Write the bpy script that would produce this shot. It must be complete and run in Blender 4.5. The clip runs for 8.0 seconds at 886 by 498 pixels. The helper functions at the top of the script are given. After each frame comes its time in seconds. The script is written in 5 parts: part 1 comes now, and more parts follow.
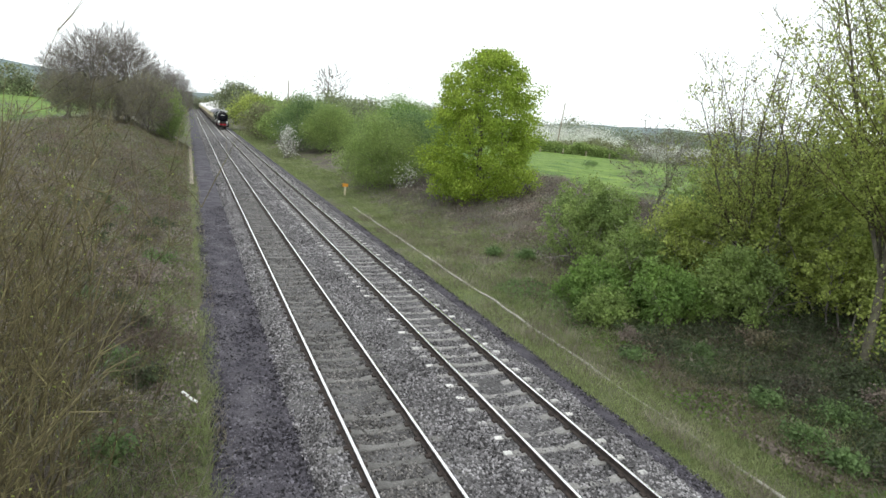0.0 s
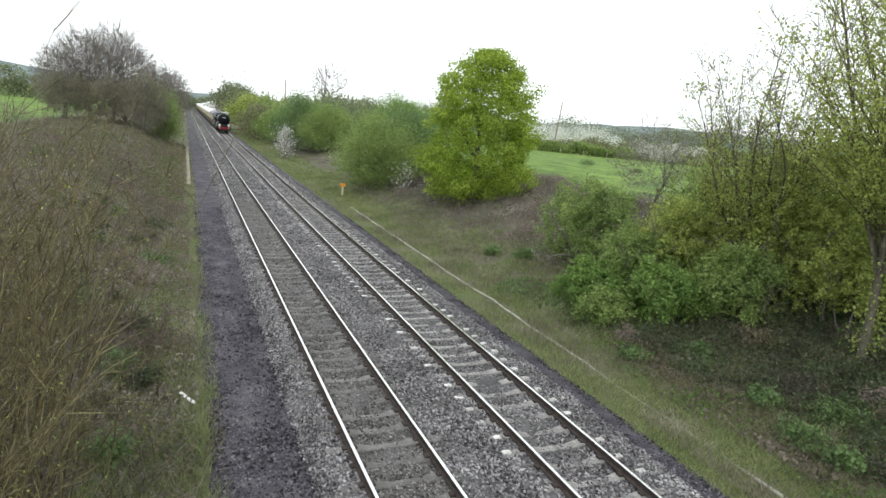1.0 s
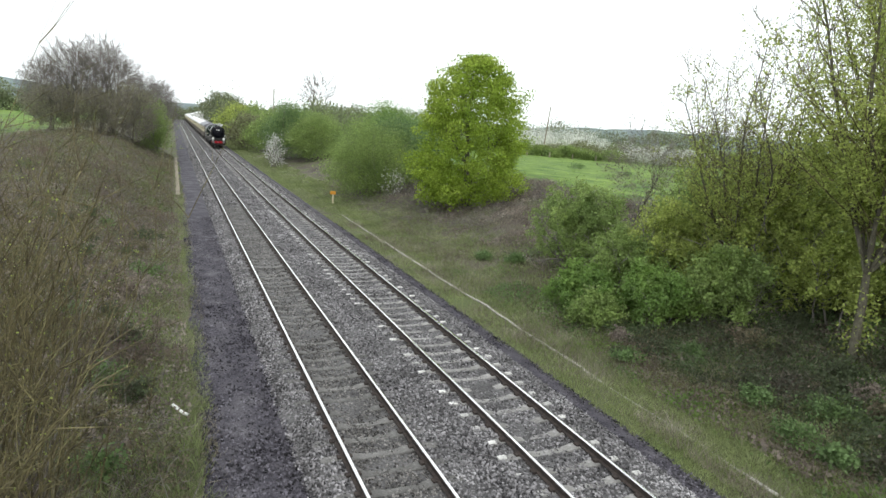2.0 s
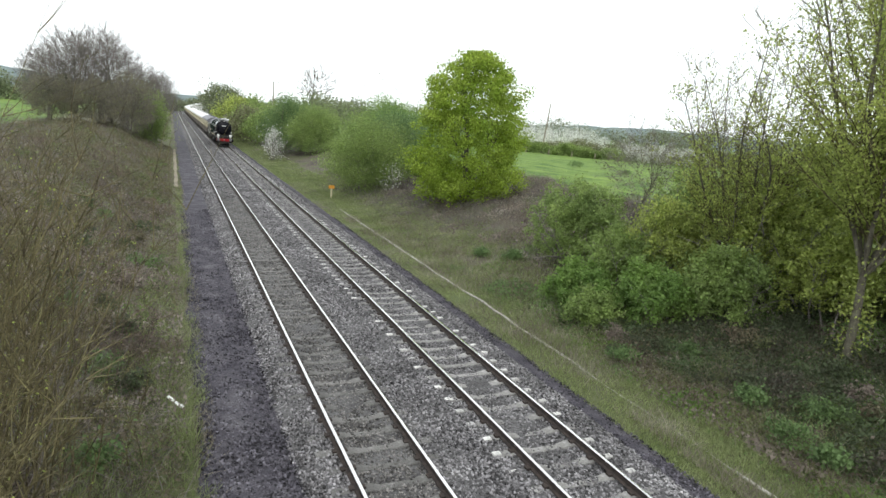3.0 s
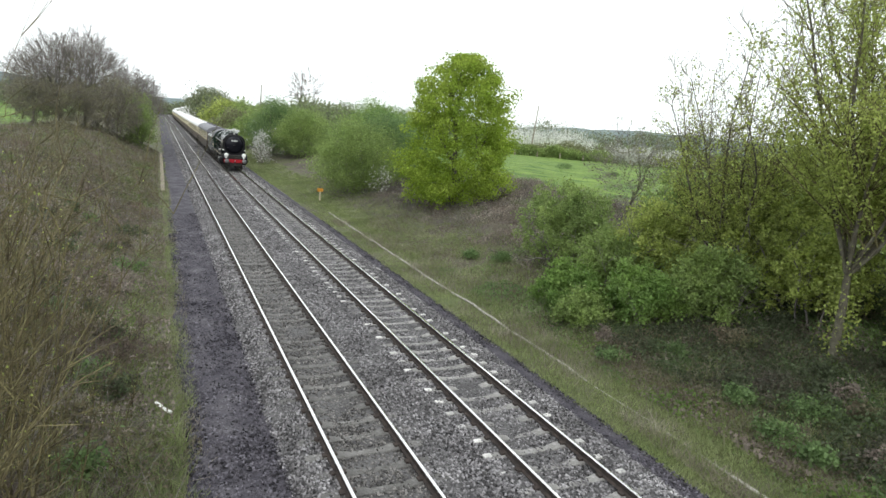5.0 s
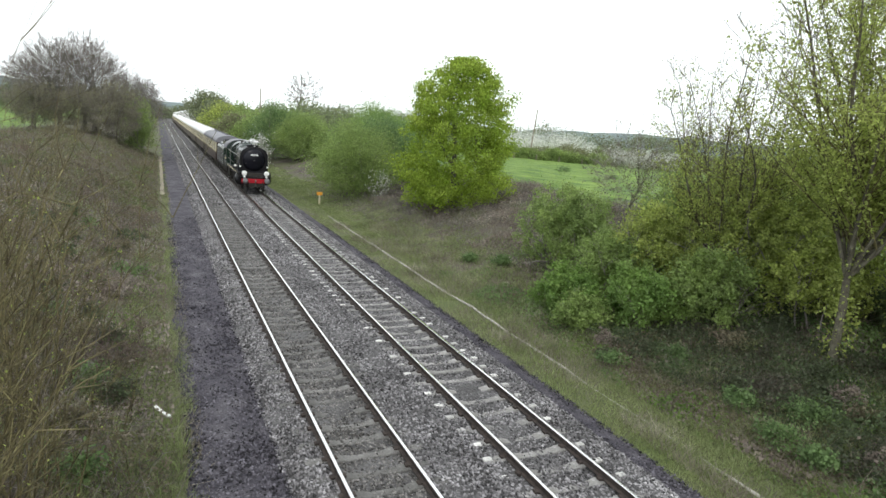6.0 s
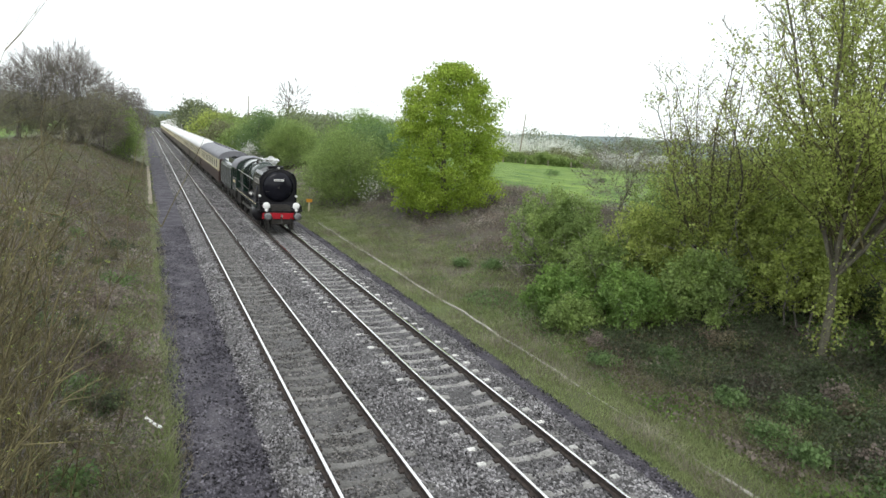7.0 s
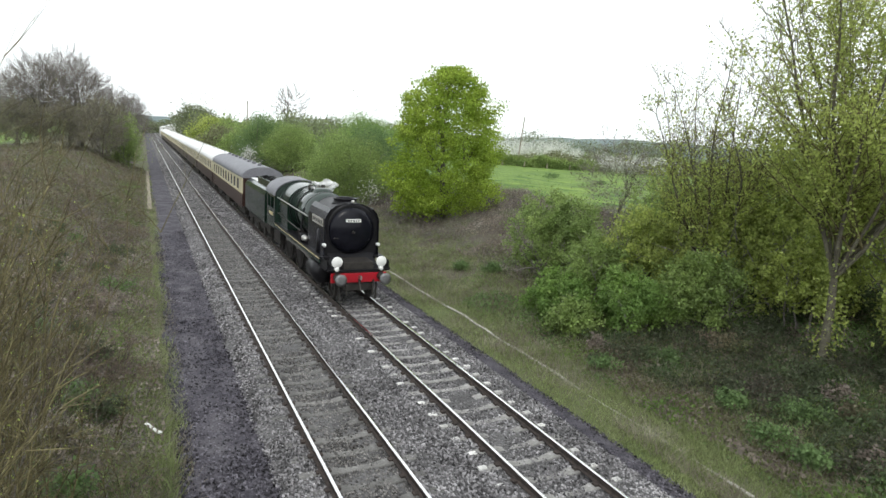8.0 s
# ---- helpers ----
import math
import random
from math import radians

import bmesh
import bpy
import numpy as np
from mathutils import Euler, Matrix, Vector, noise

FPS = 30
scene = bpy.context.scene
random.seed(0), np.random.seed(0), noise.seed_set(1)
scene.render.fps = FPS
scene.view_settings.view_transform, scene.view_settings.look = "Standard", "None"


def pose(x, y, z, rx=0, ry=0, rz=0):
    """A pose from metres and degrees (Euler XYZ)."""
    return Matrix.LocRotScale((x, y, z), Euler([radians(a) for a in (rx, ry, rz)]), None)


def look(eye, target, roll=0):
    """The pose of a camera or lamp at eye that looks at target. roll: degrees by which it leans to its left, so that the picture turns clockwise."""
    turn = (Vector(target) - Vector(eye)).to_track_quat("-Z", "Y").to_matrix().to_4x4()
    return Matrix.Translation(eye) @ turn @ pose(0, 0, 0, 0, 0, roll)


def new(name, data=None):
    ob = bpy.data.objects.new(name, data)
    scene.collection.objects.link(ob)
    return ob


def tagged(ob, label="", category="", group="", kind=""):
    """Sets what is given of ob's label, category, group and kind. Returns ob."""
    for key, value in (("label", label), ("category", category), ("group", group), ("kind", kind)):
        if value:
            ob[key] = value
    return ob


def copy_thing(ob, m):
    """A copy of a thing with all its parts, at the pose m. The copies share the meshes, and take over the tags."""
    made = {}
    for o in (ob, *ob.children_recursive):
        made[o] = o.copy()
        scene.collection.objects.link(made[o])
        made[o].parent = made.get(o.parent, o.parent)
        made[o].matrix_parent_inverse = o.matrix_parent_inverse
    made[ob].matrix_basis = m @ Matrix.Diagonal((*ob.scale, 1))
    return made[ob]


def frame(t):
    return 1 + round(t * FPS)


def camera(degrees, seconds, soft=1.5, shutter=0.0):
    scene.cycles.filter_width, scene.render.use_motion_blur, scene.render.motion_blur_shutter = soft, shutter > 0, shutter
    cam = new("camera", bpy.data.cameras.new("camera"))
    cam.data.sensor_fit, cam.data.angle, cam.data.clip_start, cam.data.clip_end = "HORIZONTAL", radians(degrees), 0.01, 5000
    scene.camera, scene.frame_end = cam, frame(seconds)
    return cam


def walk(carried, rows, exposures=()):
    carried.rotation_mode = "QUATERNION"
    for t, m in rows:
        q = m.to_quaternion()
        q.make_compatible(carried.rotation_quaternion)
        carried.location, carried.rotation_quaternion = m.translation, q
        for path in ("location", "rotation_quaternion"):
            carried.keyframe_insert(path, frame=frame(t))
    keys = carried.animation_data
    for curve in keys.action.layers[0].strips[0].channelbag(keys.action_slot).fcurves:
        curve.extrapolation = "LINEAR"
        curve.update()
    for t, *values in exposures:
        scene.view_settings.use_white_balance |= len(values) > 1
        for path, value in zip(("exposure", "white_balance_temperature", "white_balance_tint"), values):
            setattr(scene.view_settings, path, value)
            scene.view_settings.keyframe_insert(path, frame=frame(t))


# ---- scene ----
cam = camera(71.8, 8.0, soft=1.5)
EYE = (0.0, 0.0, 6.395)
TURNS = [
    (0.0, -22.13, -11.82, -5.27), (0.5, -22.25, -11.40, -4.99), (1.0, -22.38, -11.84, -5.09),
    (1.5, -23.03, -11.46, -4.11), (1.7, -23.26, -11.21, -4.04), (2.8, -23.44, -11.49, -4.74), (3.0, -23.41, -11.59, -5.04), (3.5, -23.51, -11.76, -5.31),
    (4.0, -23.83, -12.40, -6.50), (4.5, -24.02, -12.30, -7.19), (4.7, -24.45, -11.86, -5.36), (5.8, -24.48, -10.89, -4.60), (6.0, -24.54, -10.95, -4.77),
    (6.5, -25.08, -10.46, -4.32), (7.0, -25.56, -10.39, -4.06), (7.5, -25.66, -10.34, -4.01),
    (8.0, -25.66, -10.06, -3.71)]
walk(cam, [(t, pose(*EYE, 90 + pitch, roll, yaw)) for t, yaw, pitch, roll in TURNS])

# ---- light: bright overcast sky, weak wide sun ----
world = bpy.data.worlds.new("overcast")
scene.world = world
world.use_nodes = True
wn, wl = world.node_tree.nodes, world.node_tree.links
sky = wn.new("ShaderNodeTexSky")
sky.sky_type, sky.sun_disc = "NISHITA", False
sky.sun_elevation, sky.sun_rotation = radians(48), radians(200)
pale = wn.new("ShaderNodeHueSaturation")
pale.inputs["Saturation"].default_value = 0.10
cloud = wn.new("ShaderNodeMix")
cloud.data_type = "RGBA"
cloud.inputs["Factor"].default_value = 0.75
cloud.inputs["B"].default_value = (9.3, 9.9, 10.1, 1)
wl.new(sky.outputs["Color"], pale.inputs["Color"])
wl.new(pale.outputs["Color"], cloud.inputs["A"])
wl.new(cloud.outputs["Result"], wn["Background"].inputs["Color"])
wn["Background"].inputs["Strength"].default_value = 0.145
sun = new("sun", bpy.data.lights.new("sun", "SUN"))
sun.data.energy, sun.data.angle, sun.data.color = 0.9, radians(25), (1.0, 0.97, 0.92)
sun.matrix_world = look((-20, -50, 60), (0, 0, 0))
scene.view_settings.exposure = 0.15


# ---- materials ----
def material(name, stops, scale=6.0, rough=0.85, metal=0.0, bump=0.25, bump_scale=None, detail=6.0, island=0.0,
             thin=0.0, fine=0.35, object_random=0.0, spec=0.3):
    """Colour stops over a large noise, fine grain over that, bump, and a spread from piece to piece."""
    m = bpy.data.materials.new(name)
    m.use_nodes = True
    n, l = m.node_tree.nodes, m.node_tree.links
    b = n["Principled BSDF"]
    pos = n.new("ShaderNodeTexCoord")
    big = n.new("ShaderNodeTexNoise")
    big.inputs["Scale"].default_value, big.inputs["Detail"].default_value = scale, detail
    l.new(pos.outputs["Object"], big.inputs["Vector"])
    ramp = n.new("ShaderNodeValToRGB")
    while len(ramp.color_ramp.elements) < len(stops):
        ramp.color_ramp.elements.new(0.5)
    for e, (at, c) in zip(ramp.color_ramp.elements, stops):
        e.position, e.color = at, (*c, 1)
    l.new(big.outputs["Fac"], ramp.inputs["Fac"])
    small = n.new("ShaderNodeTexNoise")
    small.inputs["Scale"].default_value, small.inputs["Detail"].default_value = (bump_scale or scale * 9), 4
    l.new(pos.outputs["Object"], small.inputs["Vector"])
    value = n.new("ShaderNodeMapRange")
    value.inputs["From Min"].default_value, value.inputs["From Max"].default_value = 0.25, 0.75
    value.inputs["To Min"].default_value, value.inputs["To Max"].default_value = 1 - fine, 1 + fine
    l.new(small.outputs["Fac"], value.inputs["Value"])
    last = value.outputs["Result"]
    for amount, node, socket in ((island, "ShaderNodeNewGeometry", "Random Per Island"), (object_random, "ShaderNodeObjectInfo", "Random")):
        if amount:
            g = n.new(node)
            r = n.new("ShaderNodeMapRange")
            r.inputs["To Min"].default_value, r.inputs["To Max"].default_value = 1 - amount, 1 + amount
            l.new(g.outputs[socket], r.inputs["Value"])
            mul = n.new("ShaderNodeMath")
            mul.operation = "MULTIPLY"
            l.new(last, mul.inputs[0])
            l.new(r.outputs["Result"], mul.inputs[1])
            last = mul.outputs["Value"]
    hsv = n.new("ShaderNodeHueSaturation")
    l.new(ramp.outputs["Color"], hsv.inputs["Color"])
    l.new(last, hsv.inputs["Value"])
    l.new(hsv.outputs["Color"], b.inputs["Base Color"])
    b.inputs["Roughness"].default_value, b.inputs["Metallic"].default_value = rough, metal
    b.inputs["Specular IOR Level"].default_value = spec
    if bump:
        bp = n.new("ShaderNodeBump")
        bp.inputs["Strength"].default_value, bp.inputs["Distance"].default_value = bump, 0.03
        l.new(small.outputs["Fac"], bp.inputs["Height"])
        l.new(bp.outputs["Normal"], b.inputs["Normal"])
    if thin:
        tr = n.new("ShaderNodeBsdfTranslucent")
        mix = n.new("ShaderNodeMixShader")
        mix.inputs["Fac"].default_value = thin
        l.new(hsv.outputs["Color"], tr.inputs["Color"])
        l.new(b.outputs["BSDF"], mix.inputs[1])
        l.new(tr.outputs["BSDF"], mix.inputs[2])
        l.new(mix.outputs["Shader"], n["Material Output"].inputs["Surface"])
    return m


def leaf_mat(name, a, b, c):
    return material(name, [(0.3, a), (0.5, b), (0.7, c)], scale=0.5, rough=0.55, bump=0, island=0.36, thin=0.52, fine=0.15)


M = {}
M["leaf_lime"] = leaf_mat("spring_lime_leaves", (0.23, 0.335, 0.05), (0.31, 0.415, 0.06), (0.39, 0.49, 0.09))
M["leaf_olive"] = leaf_mat("olive_green_leaves", (0.31, 0.37, 0.11), (0.38, 0.445, 0.125), (0.455, 0.515, 0.155))
M["leaf_green"] = leaf_mat("hawthorn_leaves", (0.16, 0.265, 0.075), (0.215, 0.33, 0.09), (0.275, 0.39, 0.11))
M["leaf_dark"] = leaf_mat("dark_green_leaves", (0.14, 0.215, 0.095), (0.185, 0.275, 0.11), (0.23, 0.325, 0.13))
M["leaf_mid"] = leaf_mat("dull_yellow_green_leaves", (0.215, 0.295, 0.105), (0.275, 0.365, 0.12), (0.335, 0.425, 0.145))
M["leaf_grey"] = leaf_mat("budding_grey_green_leaves", (0.18, 0.19, 0.11), (0.23, 0.24, 0.13), (0.28, 0.29, 0.16))
M["leaf_scrub"] = leaf_mat("dull_brown_scrub_leaves", (0.22, 0.205, 0.15), (0.27, 0.255, 0.17), (0.30, 0.305, 0.17))
M["leaf_far"] = leaf_mat("distant_hedge_leaves", (0.17, 0.21, 0.11), (0.21, 0.24, 0.14), (0.25, 0.27, 0.17))
M["blossom"] = leaf_mat("white_blossom", (0.62, 0.62, 0.57), (0.74, 0.74, 0.7), (0.8, 0.8, 0.78))
M["grass"] = leaf_mat("verge_grass", (0.205, 0.25, 0.11), (0.27, 0.32, 0.14), (0.35, 0.385, 0.20))
M["grass_dry"] = leaf_mat("dead_winter_grass", (0.20, 0.178, 0.138), (0.30, 0.268, 0.21), (0.44, 0.405, 0.33))
M["bramble"] = leaf_mat("bramble_leaves", (0.25, 0.195, 0.16), (0.20, 0.185, 0.115), (0.155, 0.215, 0.075))
M["litter"] = leaf_mat("pale_leaf_litter", (0.20, 0.165, 0.14), (0.31, 0.26, 0.225), (0.44, 0.39, 0.345))
M["twig"] = material("olive_brown_twigs", [(0.3, (0.10, 0.085, 0.055)), (0.55, (0.15, 0.13, 0.07)), (0.75, (0.22, 0.20, 0.095))], scale=2, bump=0, island=0.35)
M["twig_grey"] = material("grey_brown_twigs", [(0.3, (0.155, 0.138, 0.13)), (0.7, (0.275, 0.25, 0.235))], scale=2, bump=0, island=0.3)
M["bough"] = material("mossy_olive_boughs", [(0.3, (0.075, 0.06, 0.036)), (0.5, (0.13, 0.112, 0.055)), (0.72, (0.22, 0.20, 0.095))], scale=4, bump=0, island=0.4)
M["twig_brown"] = material("red_brown_bramble_stems", [(0.3, (0.075, 0.055, 0.045)), (0.55, (0.14, 0.105, 0.085)), (0.75, (0.24, 0.195, 0.155))], scale=1.5, bump=0, island=0.45)
M["branch"] = material("dark_brown_branches", [(0.3, (0.075, 0.064, 0.048)), (0.7, (0.15, 0.128, 0.09))], scale=3, bump=0, island=0.3)
M["weeds"] = leaf_mat("bank_weeds", (0.10, 0.095, 0.075), (0.11, 0.14, 0.075), (0.135, 0.20, 0.085))
M["bark"] = material("grey_green_bark", [(0.3, (0.075, 0.066, 0.05)), (0.5, (0.12, 0.11, 0.082)), (0.7, (0.17, 0.165, 0.12))], scale=5, bump=0.6, bump_scale=40)
M["ballast"] = material("grey_ballast", [(0.3, (0.075, 0.072, 0.073)), (0.5, (0.115, 0.111, 0.112)), (0.7, (0.165, 0.16, 0.162))], scale=1.2, bump=1.0, bump_scale=22, fine=0.5)
M["stone"] = material("ballast_stone", [(0.3, (0.135, 0.13, 0.134)), (0.5, (0.205, 0.197, 0.203)), (0.7, (0.31, 0.30, 0.307))], scale=0.8, bump=0.3, bump_scale=60, island=0.85)
M["sleeper_end"] = material("bright_concrete_end", [(0.3, (0.5, 0.49, 0.47)), (0.7, (0.68, 0.67, 0.65))], scale=8, bump=0.2, object_random=0.3)
M["stone_dark"] = material("oily_brown_ballast_stone", [(0.3, (0.12, 0.113, 0.108)), (0.5, (0.175, 0.166, 0.158)), (0.7, (0.24, 0.23, 0.22))], scale=0.8, bump=0.3, bump_scale=60, island=0.75)
M["cinder"] = material("dark_cinder_ash", [(0.3, (0.045, 0.041, 0.052)), (0.5, (0.075, 0.069, 0.083)), (0.72, (0.125, 0.117, 0.13))], scale=1.6, bump=1.0, bump_scale=24, fine=0.5)
M["cinder_stone"] = material("cinder_lump", [(0.3, (0.05, 0.046, 0.058)), (0.7, (0.13, 0.122, 0.14))], scale=0.8, bump=0.3, bump_scale=60, island=0.9)
M["sleeper"] = material("weathered_concrete_sleeper", [(0.3, (0.20, 0.193, 0.183)), (0.55, (0.28, 0.272, 0.26)), (0.75, (0.38, 0.37, 0.36))], scale=3, bump=0.3, object_random=0.18)
M["sleeper_dark"] = material("oil_stained_concrete_sleeper", [(0.3, (0.12, 0.115, 0.11)), (0.55, (0.165, 0.16, 0.153)), (0.75, (0.22, 0.215, 0.207))], scale=3, bump=0.3, object_random=0.18)
M["rust"] = material("brown_rusted_rail", [(0.3, (0.035, 0.029, 0.028)), (0.7, (0.075, 0.058, 0.05))], scale=8, rough=0.8, bump=0.2)
M["steel"] = material("polished_railhead", [(0.3, (0.86, 0.855, 0.85)), (0.7, (0.93, 0.925, 0.92))], scale=3, rough=0.18, metal=1.0, bump=0.0, fine=0.08)
M["concrete"] = material("pale_concrete", [(0.3, (0.27, 0.255, 0.22)), (0.7, (0.47, 0.45, 0.41))], scale=4, bump=0.3)
M["wood"] = material("weathered_wood_post", [(0.3, (0.22, 0.19, 0.14)), (0.7, (0.36, 0.32, 0.25))], scale=6, bump=0.4)
M["orange"] = material("faded_orange_paint", [(0.3, (0.62, 0.26, 0.03)), (0.7, (0.75, 0.36, 0.06))], scale=6, rough=0.6, bump=0.05, fine=0.1)
# distance haze is mixed into the hill's base colour as a blue-green tint
M["hill"] = material("haze_tinted_wooded_hill", [(0.35, (0.12, 0.17, 0.17)), (0.5, (0.16, 0.21, 0.21)), (0.65, (0.21, 0.26, 0.24))], scale=0.02, bump=0)
M["white_wall"] = material("white_painted_wall", [(0.3, (0.72, 0.72, 0.70)), (0.7, (0.8, 0.8, 0.78))], scale=1, bump=0.05, fine=0.06)
# train paints
M["black"] = material("sooty_black_paint", [(0.3, (0.006, 0.006, 0.008)), (0.7, (0.013, 0.012, 0.014))], scale=3, rough=0.4, bump=0.03, fine=0.3, spec=0.25)
M["gloss_black"] = material("gloss_black_paint", [(0.3, (0.005, 0.005, 0.009)), (0.7, (0.010, 0.010, 0.015))], scale=3, rough=0.22, bump=0.02, fine=0.2, spec=0.22)
M["loco_green"] = material("dark_brunswick_green_paint", [(0.3, (0.010, 0.022, 0.016)), (0.7, (0.014, 0.030, 0.021))], scale=2, rough=0.13, bump=0.01, fine=0.1, spec=0.6)
M["frames"] = material("oily_dark_running_gear", [(0.3, (0.018, 0.016, 0.015)), (0.7, (0.05, 0.045, 0.04))], scale=5, rough=0.5, bump=0.2)
M["bright"] = material("bare_steel_motion_work", [(0.3, (0.4, 0.39, 0.37)), (0.7, (0.6, 0.59, 0.57))], scale=6, rough=0.35, metal=0.9, bump=0.05)
M["buffer_grey"] = material("greasy_grey_steel", [(0.3, (0.16, 0.16, 0.165)), (0.7, (0.26, 0.26, 0.265))], scale=8, rough=0.45, metal=0.6, bump=0.1)
M["red"] = material("red_buffer_beam_paint", [(0.3, (0.33, 0.008, 0.018)), (0.7, (0.40, 0.014, 0.024))], scale=4, rough=0.4, bump=0.02, fine=0.1)
M["white"] = material("white_enamel", [(0.3, (0.80, 0.80, 0.78)), (0.7, (0.86, 0.86, 0.84))], scale=4, rough=0.4, bump=0, fine=0.04)
M["line"] = material("orange_lining", [(0.3, (0.60, 0.50, 0.28)), (0.7, (0.68, 0.58, 0.34))], scale=4, rough=0.4, bump=0, fine=0.05)
M["cream"] = material("cream_coach_paint", [(0.3, (0.56, 0.51, 0.35)), (0.7, (0.64, 0.58, 0.41))], scale=2, rough=0.3, bump=0.01, fine=0.06)
M["umber"] = material("umber_brown_coach_paint", [(0.3, (0.036, 0.018, 0.015)), (0.7, (0.052, 0.026, 0.021))], scale=2, rough=0.3, bump=0.01, fine=0.1)
M["roof_grey"] = material("dark_grey_coach_roof", [(0.3, (0.15, 0.15, 0.17)), (0.7, (0.21, 0.21, 0.23))], scale=1.5, rough=0.5, bump=0.05)
M["roof_white"] = material("white_coach_roof", [(0.3, (0.70, 0.70, 0.69)), (0.7, (0.80, 0.80, 0.79))], scale=1.5, rough=0.5, bump=0.05, fine=0.06)
M["glass"] = material("dark_carriage_glass", [(0.3, (0.012, 0.014, 0.015)), (0.7, (0.03, 0.032, 0.034))], scale=1, rough=0.08, bump=0, spec=0.6)
M["coal"] = material("black_coal", [(0.3, (0.012, 0.012, 0.012)), (0.7, (0.03, 0.03, 0.03))], scale=6, rough=0.5, bump=0.5)


def ground_material():
    """Rough bank of brown and green; mown field beyond the crest."""
    m = material("grassy_bank_soil", [(0.30, (0.065, 0.054, 0.046)), (0.45, (0.125, 0.105, 0.09)), (0.58, (0.11, 0.115, 0.062)), (0.75, (0.105, 0.14, 0.055))],
                 scale=0.35, bump=1.0, bump_scale=26, fine=0.6, detail=10)
    n, l = m.node_tree.nodes, m.node_tree.links
    b = n["Principled BSDF"]
    old = b.inputs["Base Color"].links[0].from_socket
    geo = n.new("ShaderNodeNewGeometry")
    sep = n.new("ShaderNodeSeparateXYZ")
    l.new(geo.outputs["Position"], sep.inputs["Vector"])
    wob = n.new("ShaderNodeTexNoise")
    wob.inputs["Scale"].default_value = 0.25
    l.new(geo.outputs["Position"], wob.inputs["Vector"])
    add = n.new("ShaderNodeMath")
    add.operation = "MULTIPLY_ADD"
    add.inputs[1].default_value = 13.0
    l.new(wob.outputs["Fac"], add.inputs[0])
    l.new(sep.outputs["X"], add.inputs[2])
    right = n.new("ShaderNodeMapRange")
    right.inputs["From Min"].default_value, right.inputs["From Max"].default_value = 31.5, 33.5
    l.new(add.outputs["Value"], right.inputs["Value"])
    left = n.new("ShaderNodeMapRange")
    left.inputs["From Min"].default_value, left.inputs["From Max"].default_value = -14.0, -18.0
    l.new(sep.outputs["X"], left.inputs["Value"])
    both = n.new("ShaderNodeMath")
    both.operation = "MAXIMUM"
    l.new(right.outputs["Result"], both.inputs[0])
    l.new(left.outputs["Result"], both.inputs[1])
    grass = n.new("ShaderNodeTexNoise")
    grass.inputs["Scale"].default_value, grass.inputs["Detail"].default_value = 0.3, 10
    l.new(geo.outputs["Position"], grass.inputs["Vector"])
    ramp = n.new("ShaderNodeValToRGB")
    ramp.color_ramp.elements[0].position, ramp.color_ramp.elements[0].color = 0.35, (0.065, 0.135, 0.022, 1)
    ramp.color_ramp.elements[1].position, ramp.color_ramp.elements[1].color = 0.65, (0.20, 0.295, 0.055, 1)
    l.new(grass.outputs["Fac"], ramp.inputs["Fac"])
    # greener strips along the foot of each bank
    strips = []
    for lo, hi, top, end in ((9.2, 9.8, 13.0, 15.5), (-1.8, -0.8, 0.3, 0.8)):
        up, down, mul = n.new("ShaderNodeMapRange"), n.new("ShaderNodeMapRange"), n.new("ShaderNodeMath")
        up.inputs["From Min"].default_value, up.inputs["From Max"].default_value = lo, hi
        down.inputs["From Min"].default_value, down.inputs["From Max"].default_value = end, top
        l.new(sep.outputs["X"], up.inputs["Value"])
        l.new(sep.outputs["X"], down.inputs["Value"])
        mul.operation = "MULTIPLY"
        l.new(up.outputs["Result"], mul.inputs[0])
        l.new(down.outputs["Result"], mul.inputs[1])
        strips.append(mul)
    total, thin = n.new("ShaderNodeMath"), n.new("ShaderNodeMath")
    total.operation, thin.operation = "ADD", "MULTIPLY"
    l.new(strips[0].outputs["Value"], total.inputs[0])
    l.new(strips[1].outputs["Value"], total.inputs[1])
    l.new(total.outputs["Value"], thin.inputs[0])
    thin.inputs[1].default_value = 0.3
    verge = n.new("ShaderNodeMix")
    verge.data_type = "RGBA"
    verge.inputs["B"].default_value = (0.13, 0.165, 0.05, 1)
    l.new(thin.outputs["Value"], verge.inputs["Factor"])
    l.new(old, verge.inputs["A"])
    old = verge.outputs["Result"]
    mix = n.new("ShaderNodeMix")
    mix.data_type = "RGBA"
    l.new(both.outputs["Value"], mix.inputs["Factor"])
    l.new(old, mix.inputs["A"])
    l.new(ramp.outputs["Color"], mix.inputs["B"])
    l.new(mix.outputs["Result"], b.inputs["Base Color"])
    return m


M["ground"] = ground_material()


# ---- mesh helpers ----
def mesh_from(name, verts, faces, mat):
    """verts (n,3), faces (m,k) arrays, all faces of one size."""
    me = bpy.data.meshes.new(name)
    v, q = np.asarray(verts, np.float32), np.asarray(faces, np.int32)
    k = q.shape[1]
    me.vertices.add(len(v))
    me.vertices.foreach_set("co", v.ravel())
    me.loops.add(q.size)
    me.loops.foreach_set("vertex_index", q.ravel())
    me.polygons.add(len(q))
    me.polygons.foreach_set("loop_start", np.arange(0, q.size, k, dtype=np.int32))
    me.update(calc_edges=True)
    me.materials.append(mat)
    return me


def sheet_of(bm, name, mat):
    me = bpy.data.meshes.new(name)
    bmesh.ops.recalc_face_normals(bm, faces=bm.faces)
    bm.to_mesh(me)
    bm.free()
    me.materials.append(mat)
    return me


